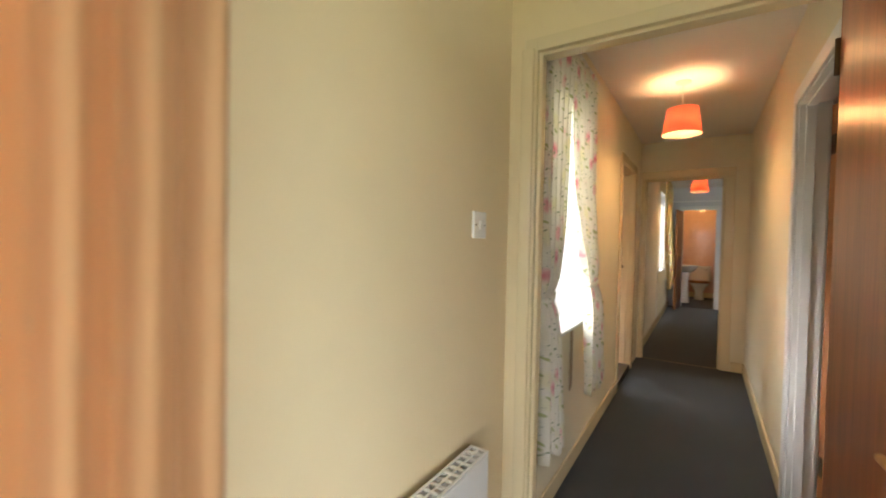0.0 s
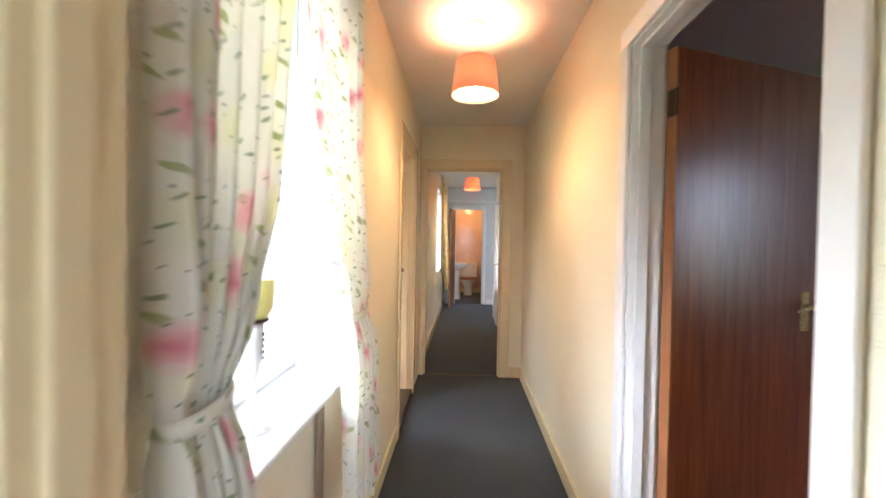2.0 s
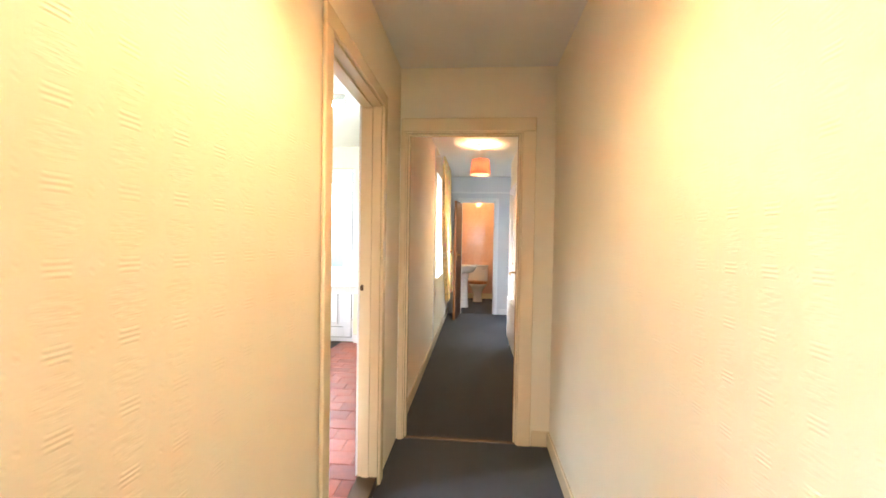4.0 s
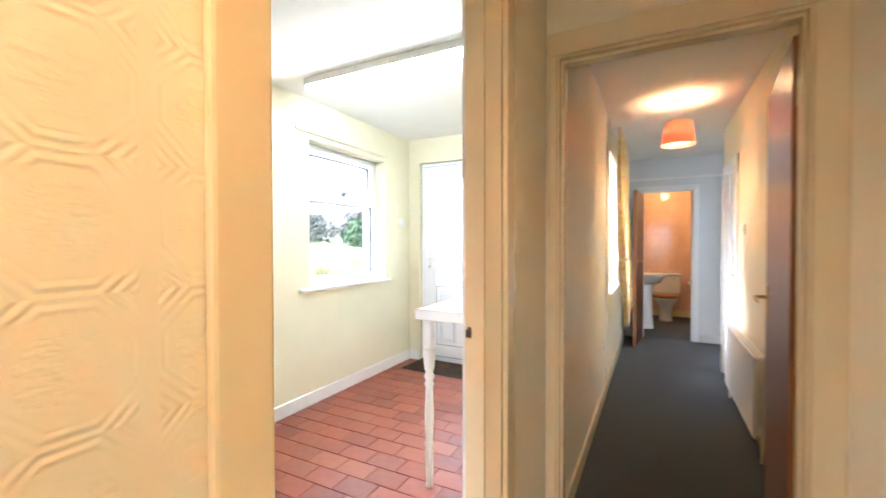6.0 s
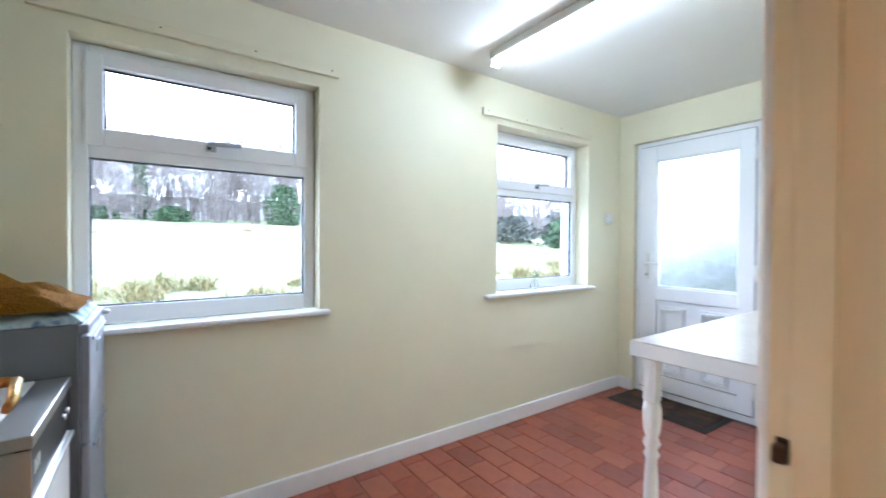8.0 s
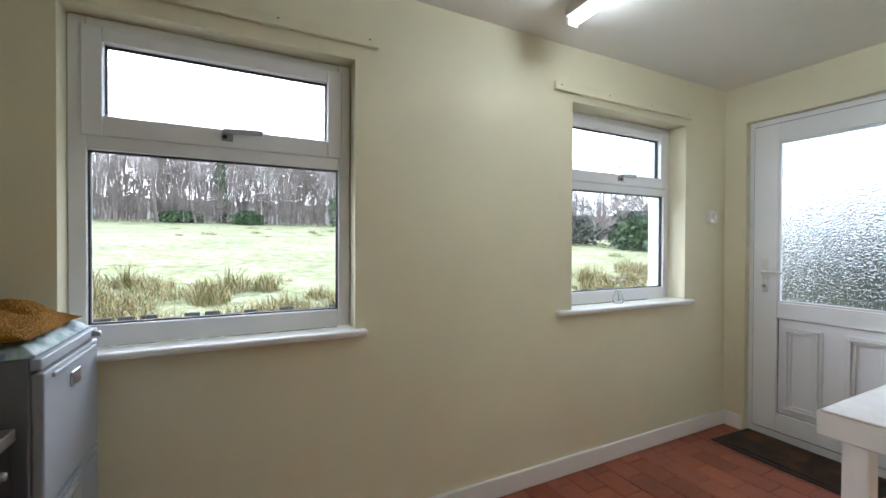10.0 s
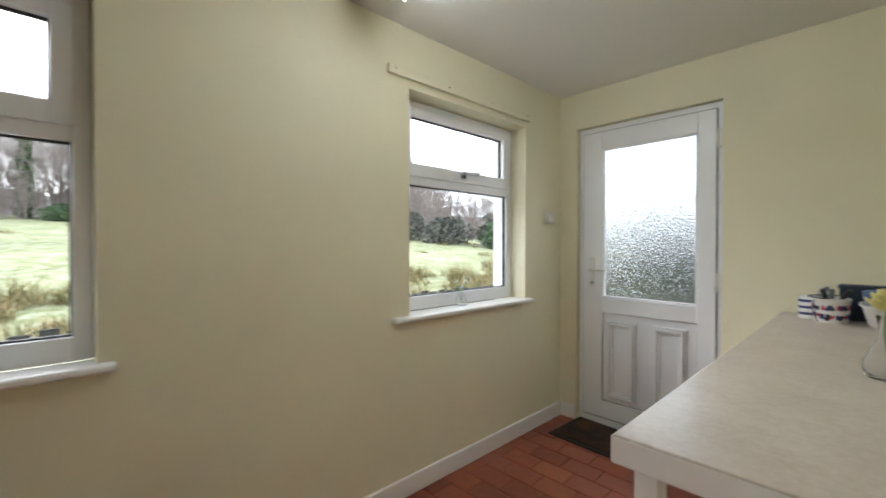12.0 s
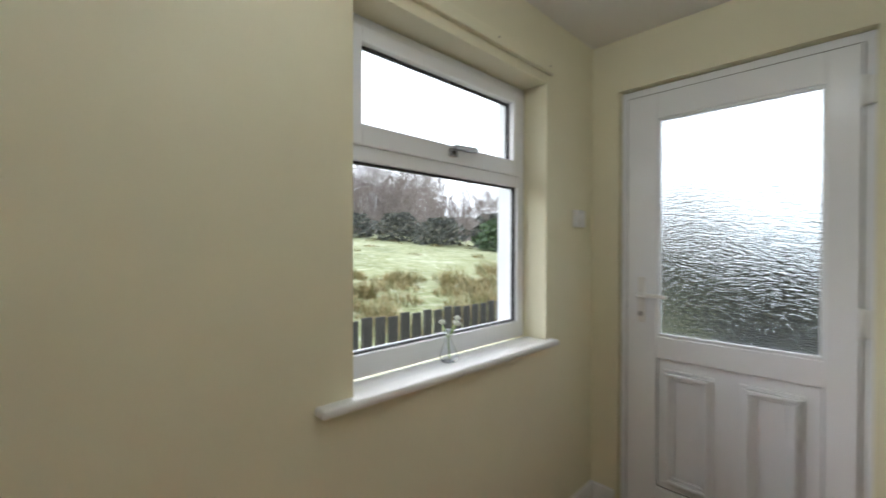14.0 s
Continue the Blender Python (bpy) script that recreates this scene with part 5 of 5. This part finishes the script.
def flower_vase(at, scale, petals, label, seed, heads):
    rnd = random.Random(seed)
    ob = thing("flower_vase", at, label, "vase")
    k = scale
    prof = [(0.030, 0.0), (0.040, 0.006), (0.046, 0.025), (0.044, 0.045), (0.030, 0.075), (0.018, 0.105), (0.015, 0.135), (0.020, 0.165), (0.0185, 0.165), (0.0135, 0.135), (0.016, 0.105), (0.028, 0.075), (0.041, 0.045), (0.043, 0.028), (0.036, 0.012), (0.004, 0.010)]
    g = part("glass_body", turned([(r * k, z * k) for r, z in prof], 28, at), VASE, ob, "clear glass vase")
    g.visible_shadow = False
    for h in range(heads):
        a = rnd.uniform(0, 6.28)
        sp = 0.0 if heads == 1 else 0.025 * k
        top = Vector((at[0] + sp * math.cos(a) * 2, at[1] + sp * math.sin(a) * 2, at[2] + (0.195 + (0 if heads == 1 else rnd.uniform(-0.01, 0.05))) * k))
        st = part("stem", tube([(at[0] + 0.008 * k, at[1], at[2] + 0.02 * k), (at[0] - 0.004 * k, at[1], at[2] + 0.12 * k), tuple(top)], 0.0028 * k, 8), LEAFGREEN, ob)
        size = k if heads == 1 else 0.42 * k
        for ring, (cnt, rad, lift) in enumerate(((9, 0.044, 0.0), (8, 0.034, 0.012), (6, 0.02, 0.02))):
            for p in range(cnt):
                bm = bmesh.new()
                bmesh.ops.create_uvsphere(bm, u_segments=10, v_segments=6, radius=1.0)
                for q in bm.verts:
                    q.co = Vector((q.co.x * 0.019 * size, q.co.y * 0.016 * size, q.co.z * 0.004 * size + 0.010 * size * q.co.x))
                for f in bm.faces:
                    f.smooth = True
                ang = 360 * p / cnt + 20 * ring + rnd.uniform(-8, 8)
                part("petal", moved(bm, pose(*top, 0, 0, 0) @ pose(0, 0, 0, 0, 0, ang) @ pose(rad * 0.62 * size, 0, lift * size, rnd.uniform(-12, 12), -18 - 16 * ring, 0)), petals, st)
    return ob


LEAFGREEN = shader("stem_green", (0.25, 0.36, 0.12), 0.5)
PETALY, tr = cloth("pale_yellow_petal", (0.86, 0.78, 0.34), 0.3)
PETALW, tr = cloth("white_petal", (0.86, 0.88, 0.80), 0.3)
flower_vase((-0.395, 6.335, WT), 1.0, PETALY, "clear glass bud vase with one pale yellow flower", 2, 1)
flower_vase((-2.10, 6.52, 0.956), 0.72, PETALW, "tiny glass vase of white flowers on the window board", 4, 4)


# ---- bathroom ----
def basin():
    x, y = 0.16, 10.72
    ob = thing("wash_basin", (x, y, 0), "white ceramic pedestal wash basin", "wash basin")
    bm = bmesh.new()
    rings = []
    for hx, hy, z in ((0.10, 0.08, 0.66), (0.20, 0.16, 0.70), (0.27, 0.22, 0.80), (0.28, 0.23, 0.825), (0.255, 0.205, 0.828), (0.20, 0.15, 0.72), (0.03, 0.03, 0.69)):
        rings.append([bm.verts.new((x + 0.05 + hx * math.cos(a), y + hy * math.sin(a), z)) for a in (2 * math.pi * k / 32 for k in range(32))])
    for lo, hi in zip(rings, rings[1:]):
        for k in range(32):
            bm.faces.new((lo[k], lo[(k + 1) % 32], hi[(k + 1) % 32], hi[k])).smooth = True
    bm.faces.new(list(reversed(rings[0])))
    bm.faces.new(rings[-1])
    part("bowl", bm, CERAMIC, ob)
    part("pedestal", turned([(0.10, 0.0), (0.095, 0.02), (0.075, 0.25), (0.075, 0.5), (0.10, 0.68)], 24, (x + 0.07, y, 0)), CERAMIC, ob)
    for dy in (-0.08, 0.08):
        part("tap", tube([(x - 0.14, y + dy, 0.82), (x - 0.14, y + dy, 0.89), (x - 0.10, y + dy, 0.905), (x - 0.06, y + dy, 0.89)], 0.012, 10), BRASS, ob, "gold-coloured tap")


def toilet():
    x, y = 0.50, 11.62
    ob = thing("toilet", (x, y, 0), "white ceramic toilet with a varnished wooden seat", "toilet")
    part("pan", turned([(0.11, 0.0), (0.10, 0.03), (0.085, 0.16), (0.12, 0.26), (0.18, 0.35), (0.19, 0.385), (0.12, 0.39)], 28, (x, y - 0.12, 0)), CERAMIC, ob)
    part("seat", turned([(0.19, 0.392), (0.20, 0.40), (0.198, 0.415), (0.11, 0.416)], 28, (x, y - 0.12, 0)), LIP, ob, "varnished wooden seat")
    part("lid", turned([(0.19, 0.418), (0.2, 0.424), (0.195, 0.436), (0.02, 0.44)], 28, (x, y - 0.12, 0)), LIP, ob, "varnished wooden lid")
    part("cistern", box(x - 0.22, x + 0.22, y + 0.13, y + 0.32, 0.42, 0.74, 0.02, 3), CERAMIC, ob)
    part("cistern_lid", box(x - 0.235, x + 0.235, y + 0.115, y + 0.33, 0.742, 0.775, 0.01, 3), CERAMIC, ob)
    part("flush_lever", tube([(x + 0.16, y + 0.13, 0.69), (x + 0.16, y + 0.105, 0.69), (x + 0.10, y + 0.10, 0.685)], 0.008, 8), STEEL, ob)


basin()
toilet()
ob = thing("toilet_roll", (0.93, 11.55, 0.68), "white toilet roll on a wall holder", "toilet roll")
part("holder_shelf", box(0.84, 1.02, 11.45, 11.95, 0.60, 0.63, 0.005, 2), GLOSSW, ob)
part("roll", turned([(0.02, 0.63), (0.055, 0.63), (0.055, 0.73), (0.02, 0.73)], 24, (0.90, 11.52, 0)), shader("tissue", (0.85, 0.85, 0.84), 0.95), ob)
skirting("baseboard_11", XL, 1.30, 11.96, 11.985, 0.12, GLOSS, "cream skirting in the bathroom")


# ---- sitting room ----
def fireplace():
    x0, y = 3.77, 5.5
    ob = thing("fireplace_surround", (4.2, y, 0), "brown wooden fireplace surround with carved corbels and a mantel shelf", "fireplace")
    part("mantel_shelf", box(x0 - 0.08, 5.1, y - 0.26, y, 1.27, 1.315, 0.008, 2), MANTEL, ob)
    part("frieze", box(x0, 5.02, y - 0.12, y, 1.08, 1.27, 0.004), DARKWOOD, ob)
    for a in (x0 + 0.06, 4.75):
        p = part("pilaster", box(a, a + 0.17, y - 0.15, y, 0.06, 1.08, 0.006, 2), MANTEL, ob)
        part("corbel", joined(box(a + 0.01, a + 0.16, y - 0.24, y - 0.152, 1.14, 1.268, 0.02, 3), box(a + 0.02, a + 0.15, y - 0.2, y - 0.152, 1.085, 1.138, 0.015, 3)), MANTEL, p)
    part("hearth_back", box(x0 + 0.24, 4.74, y - 0.05, y, 0.0, 1.08), BLACK, ob)
    part("plinth", box(x0 + 0.02, x0 + 0.26, y - 0.18, y, 0.0, 0.06, 0.004), MANTEL, ob)


MANTEL = timber("brown_oak", (0.16, 0.075, 0.035), (0.34, 0.18, 0.10), 0.45, "z")
fireplace()
ob = thing("wall_socket", (5.3, 5.49, 0.55), "white double socket on the dark wall", "socket")
part("plate", box(5.25, 5.40, 5.49, 5.5, 0.50, 0.58, 0.003, 2), PLASTIC, ob)
skirting("baseboard_12", 5.12, 5.6, 5.48, 5.5, 0.12, GLOSSW, "white skirting beside the fireplace")


# ---- outside: pasture, fence, rushes, woods ----
def height(x, y):
    d = -x - 5.0
    rise = 0.0 if d < 0 else 0.079 * d if d < 62 else 0.079 * 62 + 0.01 * (d - 62)
    far = max(0.0, y - 12.0)
    side = 0.012 * min(far, 60.0) if x < 3 else 0.0
    return -0.28 + max(rise, 0.0) * (1.0 if y < 30 else max(0.35, 1 - (y - 30) / 60.0)) + side + 0.06 * noise.noise(Vector((x * 0.25, y * 0.25, 0))) * (1 if d > 1 else 0)


bm = bmesh.new()
xs = [-3000, -600, -200, -120] + [-90 + 1.5 * k for k in range(57)] + [-4.2, -2, 0, 8, 60, 600, 3000]
ys = [-3000, -600, -150] + [-60 + 2.5 * k for k in range(61)] + [130, 200, 600, 3000]
grid = [[bm.verts.new((x, y, height(x, y))) for y in ys] for x in xs]
for i in range(len(xs) - 1):
    for j in range(len(ys) - 1):
        bm.faces.new((grid[i][j], grid[i + 1][j], grid[i + 1][j + 1], grid[i][j + 1])).smooth = True
structure("ground", bm, FIELD, "frost-touched rough green pasture rising to the woods", "field")

fence = thing("picket_fence", (-3.6, 5.0, -0.28), "low weathered grey board fence between garden and pasture", "fence")
pale_mesh = mesh_of("pale", box(-0.009, 0.009, -0.046, 0.046, -0.3, 0.835, 0.003), WOODGREY)
rnd = random.Random(11)
for k in range(98):
    ob = new("pale", pale_mesh)
    ob.parent = fence
    ob.matrix_parent_inverse = fence.matrix_basis.inverted()
    ob.matrix_basis = pose(-3.6, 1.0 + 0.121 * k, rnd.uniform(-0.012, 0.012), 0, 0, rnd.uniform(-2, 2))
for z in (0.05, 0.5):
    part("fence_rail", box(-3.645, -3.612, 0.8, 13.0, z, z + 0.08, 0.004), WOODGREY, fence)


def blades(name, clumps, seed, label):
    rnd = random.Random(seed)
    verts, faces = [], []
    for cx, cy, r, h, count in clumps:
        for k in range(count):
            a, q = rnd.uniform(0, 6.28), r * math.sqrt(rnd.random())
            x, y = cx + q * math.cos(a), cy + q * math.sin(a)
            z = height(x, y) - 0.03
            b2 = rnd.uniform(0, 6.28)
            lean = rnd.uniform(0.15, 0.95) * h
            hh = h * rnd.uniform(0.4, 1.1) * (1 - 0.55 * (q / r) ** 2)
            w = rnd.uniform(0.003, 0.007) * (1 + 0.05 * math.hypot(x, y - 5))
            tx2, ty2 = -math.sin(b2) * w, math.cos(b2) * w
            i = len(verts)
            mx, my = x + 0.35 * lean * math.cos(b2), y + 0.35 * lean * math.sin(b2)
            ex, ey = x + lean * math.cos(b2), y + lean * math.sin(b2)
            verts += [(x - tx2, y - ty2, z), (x + tx2, y + ty2, z), (mx + tx2 * 0.8, my + ty2 * 0.8, z + hh * 0.6), (mx - tx2 * 0.8, my - ty2 * 0.8, z + hh * 0.6), (ex, ey, z + hh)]
            faces += [(i, i + 1, i + 2, i + 3), (i + 3, i + 2, i + 4)]
    me = bpy.data.meshes.new(name)
    me.from_pydata(verts, [], faces)
    me.materials.append(RUSH)
    return tagged(new(name, me), label, "rushes", "", "stuff")


rnd = random.Random(21)
clumps = []
for k in range(190):
    y = rnd.uniform(-3, 24)
    reach = 6.5 + 4.0 * noise.noise(Vector((y * 0.33, 1.7, 0)))
    x = -6.4 - max(1.5, reach) * rnd.random() ** 1.15
    clumps.append((x, y, rnd.uniform(0.2, 0.75), rnd.uniform(0.2, 0.48) + 0.35 * rnd.random() ** 3, 230))
for k in range(60):
    x = -rnd.uniform(13, 45)
    y = rnd.uniform(-8, 45)
    clumps.append((x, y, rnd.uniform(0.3, 0.8), rnd.uniform(0.12, 0.35), 110))
for k in range(120):
    x = -rnd.uniform(3.9, 7)
    y = rnd.uniform(-2, 20)
    clumps.append((x, y, rnd.uniform(0.2, 0.5), rnd.uniform(0.10, 0.28), 130))
blades("rush_clumps", clumps, 31, "tufts of straw-coloured rushes and rank grass in the pasture")


def grow(rnd, base, tall, spread, levels, verts, faces, lean=0.0):
    """One bare tree: tapered trunk, limbs and twigs, added to verts and faces."""
    stack = [(Vector(base), Vector((rnd.uniform(-lean, lean), rnd.uniform(-lean, lean), 1)).normalized(), tall, tall * 0.009 + 0.02, 0)]
    while stack:
        p, d, length, r, lev = stack.pop()
        pts, q = [p], p
        steps = 4 if lev == 0 else 3
        dd = d.copy()
        for s in range(steps):
            dd = (dd + Vector((rnd.uniform(-1, 1), rnd.uniform(-1, 1), rnd.uniform(-0.4, 0.9))) * (0.10 if lev == 0 else 0.22)).normalized()
            q = q + dd * (length / steps)
            pts.append(q)
        if lev >= 2:
            w = dd.orthogonal().normalized() * r
            i = len(verts)
            mid = pts[1].lerp(pts[2], 0.5)
            verts += [tuple(p - w), tuple(p + w), tuple(mid + w * 0.7), tuple(mid - w * 0.7), tuple(pts[-1])]
            faces += [(i, i + 1, i + 2, i + 3), (i + 3, i + 2, i + 4)]
        sides = 4 if lev == 0 else 3
        start = len(verts)
        for s, c2 in enumerate(pts if lev < 2 else ()):
            rr = r * (1 - 0.8 * s / steps)
            a = dd.orthogonal().normalized()
            b2 = dd.cross(a)
            for j in range(sides):
                t = 2 * math.pi * j / sides
                verts.append(tuple(c2 + rr * (math.cos(t) * a + math.sin(t) * b2)))
        for s in range(steps if lev < 2 else 0):
            for j in range(sides):
                i0, i1 = start + s * sides + j, start + s * sides + (j + 1) % sides
                faces.append((i0, i1, i1 + sides, i0 + sides))
        if lev < levels:
            n2 = (9, 6, 5)[lev] if lev < 3 else 3
            for k in range(n2):
                f = rnd.uniform(0.28 if lev == 0 else 0.2, 1.0)
                j = min(int(f * steps), steps - 1)
                at = pts[j].lerp(pts[j + 1], f * steps - j)
                out = Vector((rnd.uniform(-1, 1), rnd.uniform(-1, 1), rnd.uniform(0.0, 0.9))).normalized()
                nd = (dd * 0.5 + out * spread).normalized()
                stack.append((at, nd, length * rnd.uniform(0.32, 0.5) * (1.15 - 0.4 * f), max(r * 0.42 * (1 - 0.6 * f), 0.016), lev + 1))


def woods(name, places, seed, material, label, levels=3, kind="stuff", category="woodland"):
    rnd = random.Random(seed)
    verts, faces = [], []
    for x, y, tall in places:
        grow(rnd, (x, y, height(x, y) - 0.2), tall, rnd.uniform(0.7, 1.0), levels, verts, faces, 0.08)
    me = bpy.data.meshes.new(name)
    me.from_pydata(verts, [], faces)
    me.materials.append(material)
    return tagged(new(name, me), label, category, "", kind)


rnd = random.Random(41)
places = [(-rnd.uniform(54, 74), rnd.uniform(-30, 62), rnd.uniform(7.5, 12.5)) for k in range(330)]
woods("bare_woodland", places, 43, BARK, "bare winter woodland along the top of the pasture")
places = [(-rnd.uniform(60, 95), rnd.uniform(-55, 90), rnd.uniform(7, 13)) for k in range(640)]
woods("far_woodland", places, 44, BARK, "far rows of bare winter trees, bark paled for haze", 3)
places = [(-rnd.uniform(53, 62), rnd.uniform(-40, 70), rnd.uniform(1.5, 4.5)) for k in range(700)]
woods("woodland_undergrowth", places, 45, BARK, "brown bare undergrowth at the foot of the woods", 3)
# A jagged sheet behind the trees, its haze painted by the material.
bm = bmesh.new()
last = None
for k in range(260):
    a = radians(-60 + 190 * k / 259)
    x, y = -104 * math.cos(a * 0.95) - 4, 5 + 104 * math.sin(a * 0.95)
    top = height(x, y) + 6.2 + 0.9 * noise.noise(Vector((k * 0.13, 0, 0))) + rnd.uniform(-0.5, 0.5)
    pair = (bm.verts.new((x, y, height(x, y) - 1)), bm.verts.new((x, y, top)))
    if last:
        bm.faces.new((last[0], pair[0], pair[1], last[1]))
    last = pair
structure("backdrop", bm, HAZE, "brown mass of distant winter woods, haze put into its colour", "backdrop")
places = [(-rnd.uniform(6, 36), rnd.uniform(27, 50), rnd.uniform(3.5, 7.5)) for k in range(80)]
woods("bare_thicket", places, 47, BARK, "bare thorn thicket and hedge trees beyond the garden")


def leafy(name, at, wide, tall, count, seed, label, category="bush", leaf=None):
    """An evergreen bush or ivy-clad tree: a stem and a crown of small leaf clumps with an uneven outline."""
    rnd = random.Random(seed)
    x, y = at
    z = height(x, y)
    ob = thing(name, (x, y, z), label, category)
    part("trunk", tube([(x, y, z - 0.1), (x + 0.05, y, z + tall * 0.4), (x - 0.05, y + 0.05, z + tall * 0.85)], [tall * 0.03, tall * 0.022, 0.02], 7), BARK, ob)
    verts, faces = [], []
    for k in range(count):
        u = rnd.random()
        a = rnd.uniform(0, 6.28)
        r = wide * math.sqrt(rnd.random()) * (0.55 + 0.45 * math.sin(math.pi * min(1, 0.25 + u * 0.8))) * (0.8 + 0.35 * noise.noise(Vector((math.cos(a) * 2, u * 4, seed))))
        c2 = Vector((x + r * math.cos(a), y + r * math.sin(a), z + 0.05 + tall * u))
        s = rnd.uniform(0.08, 0.2)
        i = len(verts)
        n2 = Vector((rnd.uniform(-1, 1), rnd.uniform(-1, 1), rnd.uniform(-0.3, 1))).normalized()
        p = n2.orthogonal().normalized() * s
        q = n2.cross(p)
        verts += [tuple(c2 + p), tuple(c2 + q * 0.6), tuple(c2 - p), tuple(c2 - q * 0.6)]
        faces.append((i, i + 1, i + 2, i + 3))
    me = bpy.data.meshes.new("crown")
    me.from_pydata(verts, [], faces)
    me.materials.append(leaf or EVERGREEN)
    cr = new("crown", me)
    cr.parent = ob
    cr.matrix_parent_inverse = ob.matrix_basis.inverted()
    return ob


leafy("evergreen_bush", (-54, 5.5), 2.4, 1.6, 1500, 3, "dark green evergreen bush at the wood's edge")
leafy("evergreen_bush", (-56, -1.5), 3.0, 1.3, 1500, 4, "low spreading dark evergreen bush at the wood's edge")
leafy("ivy_tree", (-58, 2.6), 0.9, 8.0, 1600, 5, "slender ivy-covered tree among bare ones", "tree")
leafy("evergreen_bush", (-51, 16.5), 2.8, 4.6, 2600, 6, "bushy dark evergreen beside the bare trees")
leafy("evergreen_bush", (-15, 27.5), 2.2, 1.9, 2600, 7, "dense dark hedge bush beyond the rushes")
leafy("evergreen_bush", (-19, 29.0), 2.6, 2.2, 2600, 8, "broad dark hedge bush beyond the rushes")
slab("yard_paving", -2.4, 3.4, UN + 0.21, 12.4, -0.4, -0.17, ASPHALT, "dark damp tarmac yard behind the back door", "paving")
for k in range(5):
    leafy("hedge_bush", (-3.2 + 1.3 * k, 13.4 + 0.4 * (k % 2)), 1.2, 1.9, 1300, 70 + k, "clipped dark grey-green hedge bush behind the house", "hedge", HEDGE)
for x, y, wide, tall, seed in ((-24, 27.5, 2.6, 2.0, 81), (-28.5, 27.0, 2.8, 2.3, 82), (-33, 25.5, 2.6, 2.1, 83), (-21, 30.5, 2.4, 2.6, 84)):
    leafy("thicket_bush", (x, y), wide, tall, 1500, seed, "dense brown-green winter thicket bush beyond the rushes", "bush", HEDGE)
leafy("evergreen_bush", (-11, 29.5), 2.0, 1.7, 2200, 9, "dark hedge bush near the thicket")
for k, (x, y, tall) in enumerate(((-57, 7.2, 9.5), (-57.5, 8.4, 9.0), (-58, 20.5, 9))):
    woods("birch_tree", [(x, y, tall)], 60 + k, BIRCH, "slim pale-barked birch at the wood's edge", 2, "", "tree")


# ---- tiles, piece by piece ----
rnd = random.Random(3)
tile_floor = structure("floor_utility", box(UW, -0.145, US, UN, -0.09, UF - 0.006), GROUT, "red quarry tile floor laid in staggered rows", "tiled floor")
PX, PY = 0.205, 0.140
tile_mesh = {}
rows = int((UN - US) / PY) + 1
made = 0
rest = bmesh.new()
for j in range(rows):
    y1 = UN + 0.03 - j * PY
    y0 = y1 - PY
    if y1 < US:
        continue
    shift = (0.5 if j % 2 else 0.0) * PX + rnd.uniform(-0.004, 0.004)
    for i in range(-1, int(1.95 / PX) + 2):
        x0 = UW - 0.02 + i * PX + shift
        x1 = x0 + PX
        a, b2, c2, d2 = max(x0, UW) + 0.0011, min(x1, -0.145) - 0.0011, max(y0, US) + 0.0022, min(y1, UN) - 0.0022
        if b2 - a < 0.02 or d2 - c2 < 0.02:
            continue
        w, h2 = round(b2 - a, 3), round(d2 - c2, 3)
        if made < 300 and y0 > 3.8:
            key = (w, h2)
            if key not in tile_mesh:
                tile_mesh[key] = mesh_of("tile", box(-w / 2, w / 2, -h2 / 2, h2 / 2, -0.008, 0.0, 0.0025), TILE)
            ob = new("tile", tile_mesh[key])
            ob.parent = tile_floor
            ob.matrix_basis = pose((a + b2) / 2, (c2 + d2) / 2, UF + rnd.uniform(-0.0012, 0.0008), rnd.uniform(-0.15, 0.15), rnd.uniform(-0.15, 0.15), rnd.uniform(-0.25, 0.25))
            made += 1
        else:
            add_box(rest, a, b2, c2, d2, UF - 0.008, UF)
joined_tiles = tagged(new("tile_rest", mesh_of("tile_rest", rest, TILE)), "", "", "", "stuff")
joined_tiles.parent = tile_floor

bath_tiles = structure("tiling_bathroom", box(XL, 1.30, 11.994, 11.9985, 0.0, CH2), PINKGROUT, "pink glazed wall tiles behind the toilet", "wall tiles")
pink = mesh_of("tile", box(-0.074, 0.074, -0.004, 0.0, -0.099, 0.099, 0.0015), PINKTILE)
for i in range(9):
    for j in range(12):
        ob = new("tile", pink)
        ob.parent = bath_tiles
        ob.matrix_basis = pose(XL + 0.075 + 0.15 * i, 11.994, 0.1 + 0.2 * j + 0.02)
